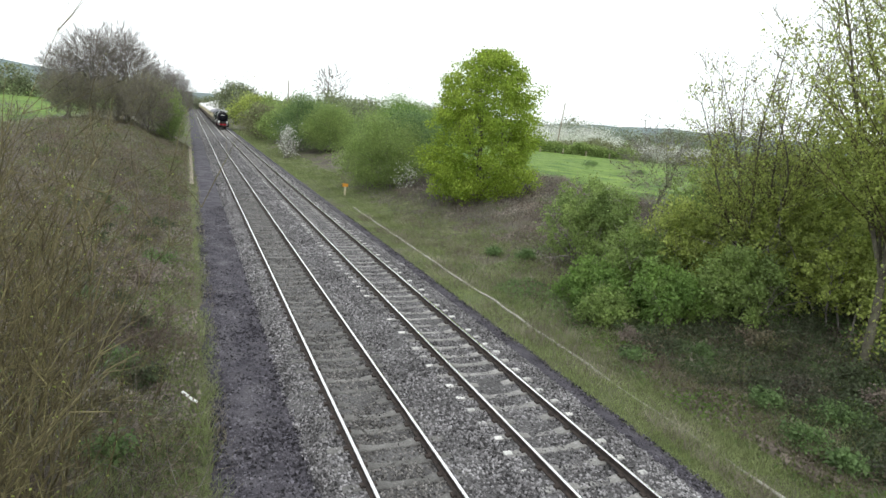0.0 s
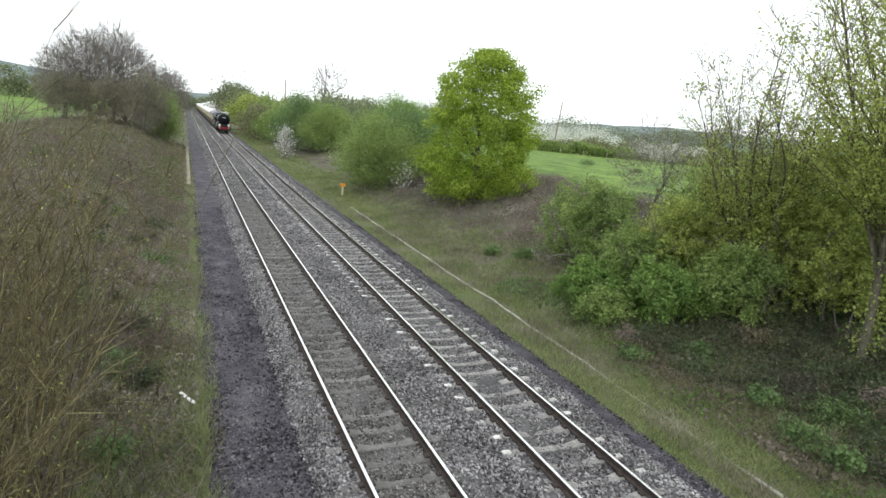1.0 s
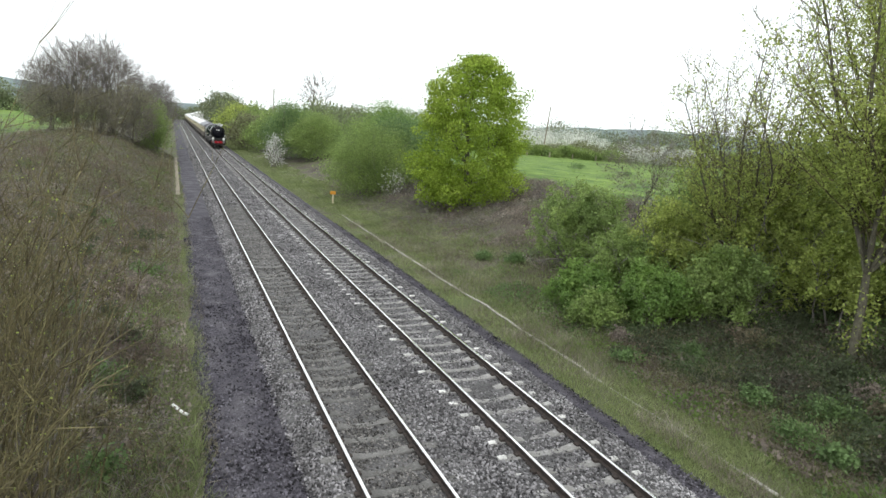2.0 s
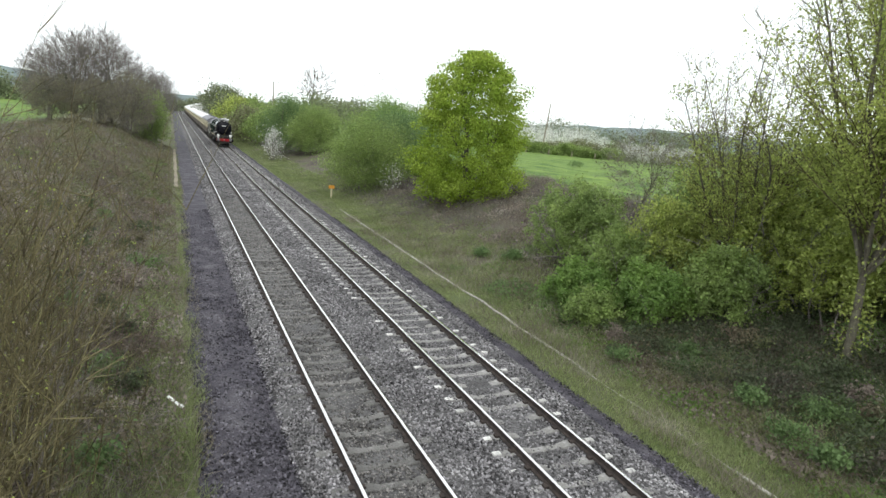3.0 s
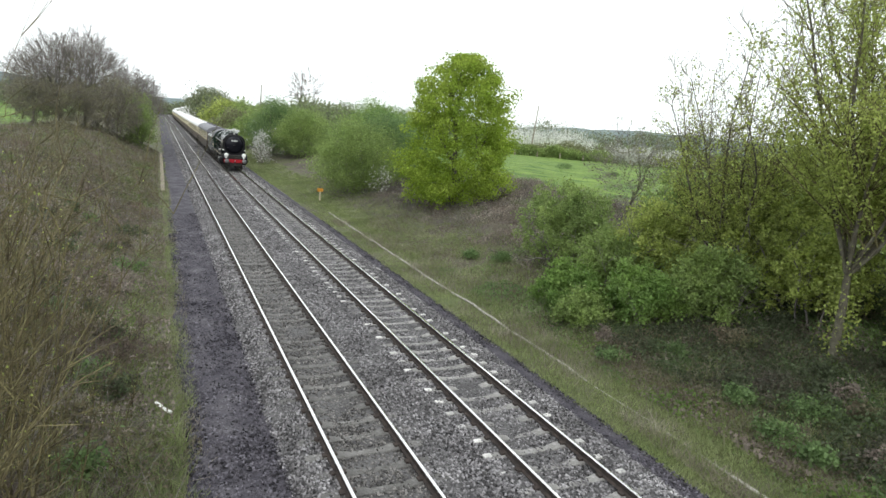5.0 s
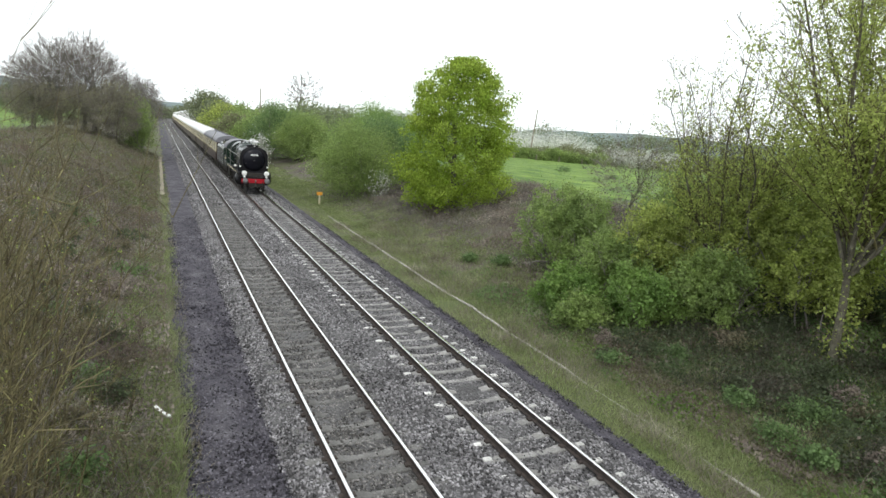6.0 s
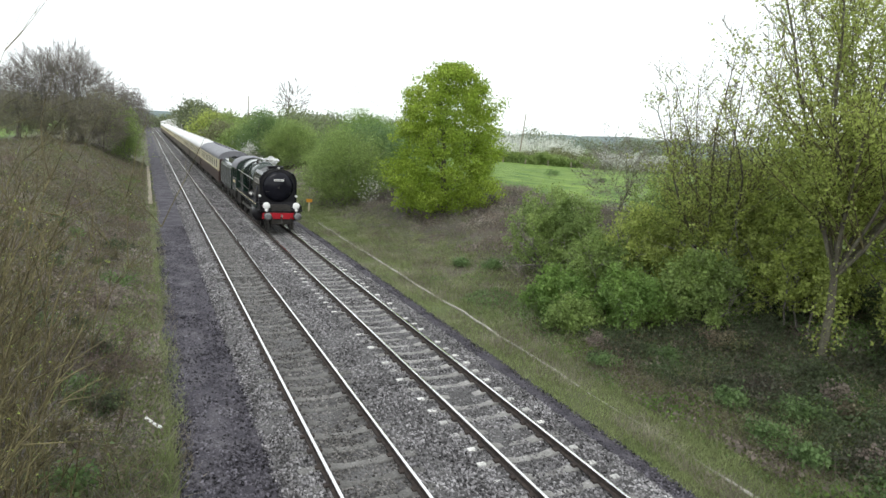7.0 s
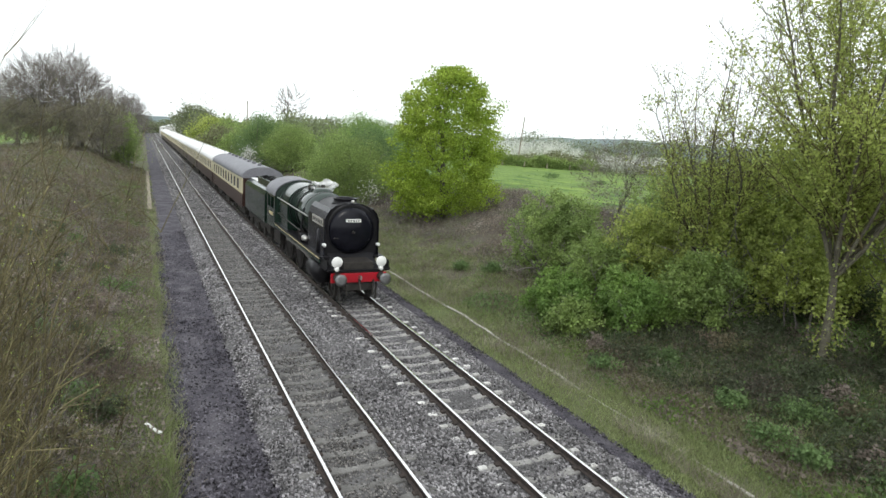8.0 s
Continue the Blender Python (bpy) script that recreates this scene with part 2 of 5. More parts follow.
def part(name, bm, mat, parent=None, label=""):
    """Links a bmesh, or a mesh, as one object under its thing."""
    me = sheet_of(bm, name, mat) if isinstance(bm, bmesh.types.BMesh) else bm
    ob = new(name, me)
    if parent is not None:
        ob.parent = parent
    return tagged(ob, label)


def box(bm, x0, x1, y0, y1, z0, z1, bevel=0.0):
    r = bmesh.ops.create_cube(bm, size=1)
    bmesh.ops.scale(bm, vec=(x1 - x0, y1 - y0, z1 - z0), verts=r["verts"])
    bmesh.ops.translate(bm, vec=((x0 + x1) / 2, (y0 + y1) / 2, (z0 + z1) / 2), verts=r["verts"])
    if bevel:
        es = list({e for v in r["verts"] for e in v.link_edges})
        bmesh.ops.bevel(bm, geom=es, offset=bevel, segments=2, profile=0.6, affect="EDGES")
    return bm


def rod(bm, a, b, r0, r1=None, n=16):
    """A closed round bar from a to b."""
    a, b = Vector(a), Vector(b)
    m = Matrix.Translation((a + b) / 2) @ (b - a).to_track_quat("Z", "Y").to_matrix().to_4x4()
    bmesh.ops.create_cone(bm, cap_ends=True, segments=n, radius1=r0, radius2=r0 if r1 is None else r1, depth=(b - a).length, matrix=m)
    return bm


def turned(bm, profile, n=28, axis="Y", centre=(0, 0, 0)):
    """A turned body: profile of (along, radius) about an axis through centre."""
    rings = []
    for s, r in profile:
        ring = []
        for i in range(n):
            c, d = math.cos(2 * math.pi * i / n) * r, math.sin(2 * math.pi * i / n) * r
            p = {"Y": (c, s, d), "X": (s, c, d), "Z": (c, d, s)}[axis]
            ring.append(bm.verts.new(Vector(p) + Vector(centre)))
        rings.append(ring)
    for a, b in zip(rings, rings[1:]):
        for i in range(n):
            bm.faces.new((a[i], a[(i + 1) % n], b[(i + 1) % n], b[i]))
    bm.faces.new(rings[0])
    bm.faces.new(rings[-1][::-1])
    for f in bm.faces:
        f.smooth = True
    return bm


def extrude_y(bm, profile, y0, y1):
    """A closed profile of (x, z) drawn out along y."""
    a = [bm.verts.new((x, y0, z)) for x, z in profile]
    b = [bm.verts.new((x, y1, z)) for x, z in profile]
    k = len(profile)
    for i in range(k):
        bm.faces.new((a[i], a[(i + 1) % k], b[(i + 1) % k], b[i]))
    bm.faces.new(a[::-1])
    bm.faces.new(b)
    return bm


def tubes(segs, k=5):
    """Tapered prisms for segments (p0, p1, r0, r1)."""
    s = np.array([(*a, *b, r, q) for a, b, r, q in segs], np.float64)
    a, b, r, q = s[:, 0:3], s[:, 3:6], s[:, 6], s[:, 7]
    d = b - a
    d /= np.linalg.norm(d, axis=1, keepdims=True) + 1e-9
    h = np.where(np.abs(d[:, 2:3]) < 0.9, np.array([[0, 0, 1.0]]), np.array([[1.0, 0, 0]]))
    u = np.cross(d, h)
    u /= np.linalg.norm(u, axis=1, keepdims=True) + 1e-9
    w = np.cross(d, u)
    ang = np.arange(k) * 2 * np.pi / k
    ring = u[:, None] * np.cos(ang)[None, :, None] + w[:, None] * np.sin(ang)[None, :, None]
    v = np.concatenate([a[:, None] + ring * r[:, None, None], b[:, None] + ring * q[:, None, None]], 1).reshape(-1, 3)
    i = np.arange(k)
    f = np.stack([i, (i + 1) % k, (i + 1) % k + k, i + k], 1)
    return v, (f[None] + (np.arange(len(s)) * 2 * k)[:, None, None]).reshape(-1, 4)


def leaves(rng, centres, size, aspect=0.6, flat=0.0, corners=4):
    """A pointed leaf at each centre, turned at random; three corners for those far off."""
    n = len(centres)
    u = rng.normal(size=(n, 3))
    u /= np.linalg.norm(u, axis=1, keepdims=True)
    w = rng.normal(size=(n, 3))
    w[:, 2] *= 1 - flat
    w = np.cross(u, w)
    w /= np.linalg.norm(w, axis=1, keepdims=True)
    s = size * rng.uniform(0.6, 1.35, (n, 1))
    c = np.asarray(centres)
    if corners == 3:
        v = np.stack([c - u * s * 0.5, c + u * s * 0.4 + w * s * aspect * 0.5, c + u * s * 0.4 - w * s * aspect * 0.5], 1).reshape(-1, 3)
        return v, np.arange(3 * n).reshape(-1, 3)
    v = np.stack([c - u * s / 2, c + w * s * aspect / 2, c + u * s / 2, c - w * s * aspect / 2], 1).reshape(-1, 3)
    return v, np.arange(4 * n).reshape(-1, 4)


def blades(rng, roots, height, width, lean=0.5):
    """Leaning, tapered grass blades."""
    n = len(roots)
    a = rng.uniform(0, 2 * np.pi, n)
    side = np.stack([np.cos(a), np.sin(a), np.zeros(n)], 1) * width / 2
    b = rng.uniform(0, 2 * np.pi, n)
    h = height * rng.uniform(0.4, 1.3, (n, 1))
    tip = np.stack([np.cos(b), np.sin(b), np.zeros(n)], 1) * h * rng.uniform(0.1, lean * 2, (n, 1))
    up = np.array([[0, 0, 1.0]])
    r = np.asarray(roots)
    v = np.stack([r - side, r + side, r + up * h + tip], 1).reshape(-1, 3)
    return v, np.arange(3 * n).reshape(-1, 3)


def grow(rng, p, d, length, r, depth, segs, tips, kids=3, shrink=0.68, wander=0.22, up=0.12, spread=0.6, steps=3):
    p, d = Vector(p), Vector(d).normalized()
    for i in range(steps):
        d = (d + Vector((rng.gauss(0, wander), rng.gauss(0, wander), rng.gauss(0, wander) + up))).normalized()
        q = p + d * length / steps
        r1 = r * (0.86 if depth else 0.7)
        segs.append((tuple(p), tuple(q), r, r1))
        p, r = q, r1
        if depth and i < steps - 1 and rng.random() < 0.75:
            e = (d + Vector((rng.gauss(0, spread), rng.gauss(0, spread), rng.gauss(0.1, spread * 0.6)))).normalized()
            grow(rng, p, e, length * shrink * rng.uniform(0.7, 1.05), r * 0.62, depth - 1, segs, tips, kids, shrink, wander, up, spread, steps)
        if depth <= 1:
            tips.append(tuple(p))
    if depth:
        for _ in range(kids):
            e = (d + Vector((rng.gauss(0, spread), rng.gauss(0, spread), rng.gauss(0.05, spread * 0.6)))).normalized()
            grow(rng, p, e, length * shrink * rng.uniform(0.75, 1.1), r * 0.72, depth - 1, segs, tips, kids, shrink, wander, up, spread, steps)


def lumps(rng, centre, radii, clumps, n, clump_r, hollow=0.55, floor=-0.9):
    """Leaf places: clumps near the surface of an uneven ellipsoid, thinner within."""
    d = rng.normal(size=(clumps, 3))
    d /= np.linalg.norm(d, axis=1, keepdims=True)
    d[:, 2] = np.where(d[:, 2] < floor, -d[:, 2], d[:, 2])
    k = rng.uniform(hollow, 1.0, (clumps, 1)) * (1 + 0.16 * np.sin(d[:, :1] * 5 + d[:, 2:] * 4 + centre[0]))
    c = np.asarray(centre) + d * k * np.asarray(radii)
    which = rng.integers(0, clumps, n)
    return c[which] + np.clip(rng.normal(size=(n, 3)), -1.5, 1.5) * clump_r * rng.uniform(0.5, 1.2, (clumps, 1))[which]


# ---- ground ----
TRACKS = (3.8085, 7.3335)      # centre lines of the two tracks; z = 0 is the top of the rails


def smooth(a, b, x):
    s = min(1.0, max(0.0, (x - a) / (b - a)))
    return s * s * (3 - 2 * s)


def ground_z(x, y):
    """Cutting with a flat bed, a low bank to the left, a longer one to the right and a field falling away beyond its crest."""
    z = -0.42
    if x < 0.5:
        z += 2.6 * smooth(0.5, -7.5, x) + 0.10 * min(1.0, 0.5 - x)
    if x > 11.6:
        z += 2.05 * smooth(10.6, 23.5, min(x, 17.0)) - 2.05 * smooth(10.6, 23.5, 11.6)
        z += 0.27 * (min(x, 24.6) - 17.0) * (x > 17.0) + 0.35 * smooth(24.6, 27.2, x) - 1.45 * smooth(28.0, 70.0, x)
    bank = smooth(0.4, -1.5, x) + smooth(11.5, 13.5, x) * (1 - 0.7 * smooth(22, 27, x))
    z += bank * 0.24 * noise.noise((x * 0.5, y * 0.35, 0.0)) + bank * 0.16 * noise.noise((x * 1.7, y * 1.5, 4.0))
    far = math.hypot(x, y)
    if far > 150:
        z += 0.9 * (noise.noise((x * 0.01, y * 0.01, 2.0)) + 0.2) * smooth(150, 500, far) * smooth(20, 80, abs(x - 5))
    return z


def graded(a, b, near, step, growth):
    """Grid lines from a to b, close together round near, wider outwards."""
    out, s, p = [near], step, near
    while p < b:
        p += s
        s *= growth if p > near + 30 else 1
        out.append(min(p, b))
    s, p = step, near
    while p > a:
        p -= s
        s *= growth if p < near - 30 else 1
        out.insert(0, max(p, a))
    return out


def build_ground():
    xs = graded(-2500, 2500, 5.0, 0.45, 1.25)
    ys = graded(-60, 4000, 22.0, 0.6, 1.12)
    v = np.array([(x, y, ground_z(x, y)) for y in ys for x in xs])
    i = np.arange(len(xs) * (len(ys) - 1)).reshape(len(ys) - 1, len(xs))[:, :-1].ravel()
    f = np.stack([i, i + 1, i + 1 + len(xs), i + len(xs)], 1)
    me = mesh_from("ground", v, f, M["ground"])
    me.polygons.foreach_set("use_smooth", np.ones(len(f), bool))
    tagged(new("ground", me), "brown and green grassy cutting and fields", "ground", kind="structure")


build_ground()


def strip(name, profile, y0, y1, dy, mat, rough, label, category, ragged=3.0):
    """A long bed of one cross-section, slightly uneven."""
    ys = np.arange(y0, y1 + dy, dy)
    xs, zs = zip(*profile)
    v = np.array([(x + rough * ragged * noise.noise((xs[0] if k < 2 else x, y * 0.55, 1.0)) * (k < 2 or k == len(xs) - 1), y, z + rough * noise.noise((x * 1.3, y * 0.8, 7.0)))
                  for y in ys for k, (x, z) in enumerate(zip(xs, zs))])
    w = len(xs)
    i = np.arange(w * (len(ys) - 1)).reshape(len(ys) - 1, w)[:, :-1].ravel()
    me = mesh_from(name, v, np.stack([i, i + 1, i + 1 + w, i + w], 1), mat)
    return tagged(new(name, me), label, category, kind="structure")


BED = [(1.95, -0.50), (2.25, -0.37), (2.55, -0.20), (2.9, -0.185), (3.1, -0.215), (3.8, -0.228), (4.5, -0.215), (4.75, -0.185), (5.2, -0.19), (5.6, -0.22), (6.0, -0.185), (6.4, -0.195), (6.6, -0.215),
       (7.3, -0.228), (8.1, -0.215), (8.3, -0.195), (8.75, -0.19), (9.35, -0.36), (9.7, -0.50)]
strip("ballast_bed", BED, -12, 600, 0.5, M["ballast"], 0.035, "grey crushed stone ballast under two tracks", "ballast")
strip("cess_path", [(0.4, -0.55), (0.65, -0.385), (1.3, -0.37), (2.1, -0.38), (2.4, -0.46)], -12, 600, 0.5, M["cinder"], 0.03, "dark cinder path beside the ballast", "path", 11.0)
strip("cess_strip", [(9.15, -0.55), (9.35, -0.40), (9.65, -0.39), (9.9, -0.41), (10.1, -0.55)], -12, 600, 0.5, M["cinder"], 0.03, "narrow dark cinder strip beside the ballast", "path")


def scatter_stones(name, n, x0, x1, y0, y1, size, zat, mat, label, seed, power=1.6):
    rng = np.random.default_rng(seed)
    y = y0 + (y1 - y0) * rng.random(n) ** power
    x = rng.uniform(x0, x1, n)
    z = np.interp(x, *zat) + 0.004
    base = np.array([(1, 0, 0), (-1, 0, 0), (0, 1, 0), (0, -1, 0), (0, 0, 1), (0, 0, -1)], float)
    s = size * rng.uniform(0.5, 1.4, (n, 1, 1)) * rng.uniform(0.6, 1.2, (n, 6, 1))
    a = rng.uniform(0, 2 * np.pi, (n, 3))
    ca, sa = np.cos(a), np.sin(a)
    v = base[None] * s * np.array([1.15, 0.9, 0.7])
    vx = v[..., 0] * ca[:, :1] - v[..., 1] * sa[:, :1]
    vy = v[..., 0] * sa[:, :1] + v[..., 1] * ca[:, :1]
    vz = v[..., 2] * ca[:, 1:2] - vx * sa[:, 1:2]
    vx = vx * ca[:, 1:2] + v[..., 2] * sa[:, 1:2]
    v = np.stack([vx + x[:, None], vy + y[:, None], vz + z[:, None]], 2).reshape(-1, 3)
    f = np.array([(0, 2, 4), (2, 1, 4), (1, 3, 4), (3, 0, 4), (2, 0, 5), (0, 3, 5)])
    f = (f[None] + (np.arange(n) * 6)[:, None, None]).reshape(-1, 3)
    tagged(new(name, mesh_from(name, v, f, mat)), label, "stones", kind="stuff")


BX, BZ = zip(*BED)
scatter_stones("ballast_stones", 16000, 2.15, 3.0, 6.0, 52.0, 0.045, (BX, BZ), M["stone"], "loose grey crushed stones lying on the ballast", 11)
scatter_stones("ballast_stones", 26000, 4.62, 6.52, 6.0, 52.0, 0.045, (BX, BZ), M["stone"], "loose grey crushed stones between the tracks", 13)
scatter_stones("ballast_stones", 16000, 8.15, 9.45, 6.0, 52.0, 0.045, (BX, BZ), M["stone"], "loose grey crushed stones on the ballast shoulder", 14)
scatter_stones("far_stones", 13000, 2.2, 9.5, 46.0, 120.0, 0.075, (BX, [z + 0.01 for z in BZ]), M["stone"], "grey crushed stones far along the ballast", 18, 1.2)
scatter_stones("crib_stones", 16000, 3.08, 4.54, 6.0, 50.0, 0.038, (BX, BZ), M["stone_dark"], "oily brown crushed stones between the rails", 15)
scatter_stones("crib_stones", 16000, 6.6, 8.07, 6.0, 50.0, 0.038, (BX, BZ), M["stone"], "grey crushed stones between the rails", 16)
scatter_stones("cinder_stones", 7000, 9.35, 10.0, 5.0, 40.0, 0.036, ((9.3, 10.1), (-0.40, -0.41)), M["cinder_stone"], "dark loose cinders along the ballast foot", 17)
scatter_stones("cinder_stones", 16000, 0.5, 2.4, 7.0, 42.0, 0.046, ((0.35, 2.3), (-0.39, -0.385)), M["cinder_stone"], "dark loose cinders on the path", 12)


# ---- tracks ----
PITCH = 0.653
SLEEPER = [(-1.25, 0.0), (-1.24, 0.035), (-0.55, 0.05), (-0.3, 0.0), (0.3, 0.0), (0.55, 0.05), (1.24, 0.035), (1.25, 0.0)]


def sleeper_mesh(name, mat):
    """Concrete sleeper with a dipped middle and chamfered sides."""
    v, f = [], []
    for x, t in SLEEPER:
        top = -0.215 + t
        half = 0.10 + 0.02 * (abs(x) > 0.5)
        v += [(x, -half - 0.03, -0.42), (x, -half, top - 0.02), (x, -half + 0.02, top), (x, half - 0.02, top), (x, half, top - 0.02), (x, half + 0.03, -0.42)]
    for i in range(len(SLEEPER) - 1):
        for k in range(5):
            f.append((i * 6 + k, i * 6 + k + 6, i * 6 + k + 7, i * 6 + k + 1))
    e = 6 * (len(SLEEPER) - 1)
    me = bpy.data.meshes.new(name)
    me.from_pydata(v, [], f + [(0, 1, 2, 3, 4, 5), (e + 5, e + 4, e + 3, e + 2, e + 1, e)])
    me.materials.append(mat)
    return me


FOOT = [(-0.07, -0.158), (0.07, -0.158), (0.07, -0.147), (0.012, -0.128), (0.01, -0.04), (0.034, -0.03), (0.034, -0.006), (-0.034, -0.006), (-0.034, -0.03), (-0.01, -0.04), (-0.012, -0.128), (-0.07, -0.147)]
HEAD = [(-0.033, -0.006), (0.033, -0.006), (0.031, -0.002), (0.02, 0.0), (-0.02, 0.0), (-0.031, -0.002)]


def railway_track(x, mat, first, label, ends=None):
    track = tagged(new("railway_track"), label, "railway track", group="railway tracks")
    track.location = (x, 0, 0)
    for side in (-0.7525, 0.7525):
        web = part("rail", extrude_y(bmesh.new(), [(side + a, b) for a, b in FOOT], -12, 600), M["rust"], track, "brown rusted steel rail")
        part("railhead", extrude_y(bmesh.new(), [(side + a, b) for a, b in HEAD], -12, 600), M["steel"], web, "shiny worn running surface")
    me = sleeper_mesh("sleeper", mat)
    for i in range(-3, 250):
        s = part("sleeper", me, None, track)
        s.location = (random.gauss(0, 0.012), first + i * PITCH, random.gauss(0, 0.006))
        s.rotation_euler[2] = random.gauss(0, 0.006)
        for e in ((-1.16, 1.16) if ends else ()):
            if random.random() < 0.8:
                w = part("sleeper_end", ends, None, s, "bright worn concrete end")
                w.location = (e + random.gauss(0, 0.03), random.gauss(0, 0.02), random.gauss(0, 0.006))
    # far sleepers and the clips, too many to count
    bm = bmesh.new()
    for i in range(250, 620):
        box(bm, -1.25, 1.25, first + i * PITCH - 0.11, first + i * PITCH + 0.11, -0.3, -0.175)
    tagged(part("far_sleepers", bm, mat, track), kind="stuff")
    v, f = [], []
    for i in range(0, 90):
        for side in (-0.7525, 0.7525):
            for o in (-0.105, 0.105):
                cx, cy = side + o, first + i * PITCH
                n = len(v)
                v += [(cx + a * 0.045, cy + b * 0.06, c) for c in (-0.19, -0.125) for a, b in ((-1, -1), (1, -1), (1, 1), (-1, 1))]
                f += [tuple(n + q for q in face) for face in ((0, 1, 5, 4), (1, 2, 6, 5), (2, 3, 7, 6), (3, 0, 4, 7), (4, 5, 6, 7), (3, 2, 1, 0))]
    me = bpy.data.meshes.new("rail_fastening")
    me.from_pydata(v, [], f)
    me.materials.append(M["rust"])
    tagged(part("rail_fastening", me, None, track), kind="stuff")
    return track


END = sheet_of(box(bmesh.new(), -0.095, 0.095, -0.07, 0.07, -0.22, -0.155, 0.02), "sleeper_end", M["sleeper_end"])
railway_track(TRACKS[0], M["sleeper_dark"], 6.9, "double-railed track on dark stained concrete sleepers in ballast")
railway_track(TRACKS[1], M["sleeper"], 6.641, "double-railed track on pale concrete sleepers with bright ends", END)


# ---- trees and shrubs ----
def leafy_tree(x, y, height, half, mat, seed, label, n=68000, leaf=0.15, trunk_r=0.22, base=0.04, bark="bark", clump=0.40, clumps=600, name="tree"):
    """Full, egg-shaped crown of clumped leaves on a forked trunk."""
    z = ground_z(x, y)
    rng, pr = np.random.default_rng(seed), random.Random(seed)
    tree = tagged(new(name), label, "tree")
    tree.location = (x, y, z - 0.05)
    segs, tips = [], []
    grow(pr, (0, 0, 0), (0, 0, 1), height * 0.42, trunk_r, 4, segs, tips, kids=3, shrink=0.66, wander=0.12, up=0.10, spread=0.45)
    v, f = tubes([s for s in segs if s[1][2] < height * 0.95 and math.hypot(s[1][0], s[1][1]) < half * 0.9], 6)
    part("trunk", mesh_from("trunk", v, f, M[bark]), None, tree)
    lo = height * base
    t = rng.random(clumps) ** 1.15
    a = rng.uniform(0, 2 * np.pi, clumps)
    # outline: widest a third of the way up, rounded top
    wide = half * np.sqrt(np.clip(np.sin(np.pi * np.clip(0.20 + 0.80 * t, 0, 1)), 0, 1)) * rng.uniform(0.35, 1.0, clumps) ** 0.6
    wide *= 1 + 0.13 * np.sin(a * 3 + t * 9 + seed) + 0.08 * np.sin(a * 7 - t * 17)
    size = rng.uniform(0.55, 1.25, (clumps, 1))
    c = np.stack([np.cos(a) * wide, np.sin(a) * wide, lo + t * (height - lo) * 0.97], 1)
    which = rng.integers(0, clumps, n)
    p = c[which] + np.clip(rng.normal(size=(n, 3)), -1.6, 1.6) * clump * size[which] * np.array([1, 1, 0.62])
    v, f = leaves(rng, p, leaf, 0.7)
    part("crown", mesh_from("crown", v, f, M[mat]), None, tree)
    return tree


def shrub(x, y, height, half, mat, seed, label, n=16000, leaf=0.16, depth_half=None, name="bush", bare=0.0, twigs="twig_grey", clump=None, sink=0.0):
    """Dense many-stemmed bush: stems from the ground and an uneven crown."""
    z = ground_z(x, y)
    rng, pr = np.random.default_rng(seed), random.Random(seed)
    bush = tagged(new(name), label, "bush")
    bush.location = (x, y, z - sink)
    segs, tips = [], []
    for _ in range(7 if height > 0.7 else 2):
        grow(pr, (pr.uniform(-0.35, 0.35) * half, pr.uniform(-0.35, 0.35) * half, -0.05), (pr.gauss(0, 0.45), pr.gauss(0, 0.45), 1), height * 0.5, 0.012 * height, 2 if height > 0.7 else 1, segs, tips,
             kids=2, shrink=0.66, wander=0.2, up=0.06, spread=0.55)
    v, f = tubes([s for s in segs if s[1][2] < height], 4)
    tagged(part("stem", mesh_from("stem", v, f, M[twigs]), None, bush), kind="stuff")
    dh = depth_half or half
    cl = clump or 0.13 * height
    k = max(40, int(26 * half * dh * (3.2 if cl < 0.2 else 1.4)))
    p = lumps(rng, (0, 0, height * 0.5), (half, dh, height * 0.52), k, n, cl * (1.0 if cl < 0.2 else 0.8), 0.3 if cl < 0.2 else 0.5)
    p[::9] += rng.normal(size=p[::9].shape) * cl * 1.6
    p = p[p[:, 2] > 0.03]
    v, f = leaves(rng, p, leaf, 0.8, corners=3 if y > 45 else 4)
    part("crown", mesh_from("crown", v, f, M[mat]), None, bush)
    return bush


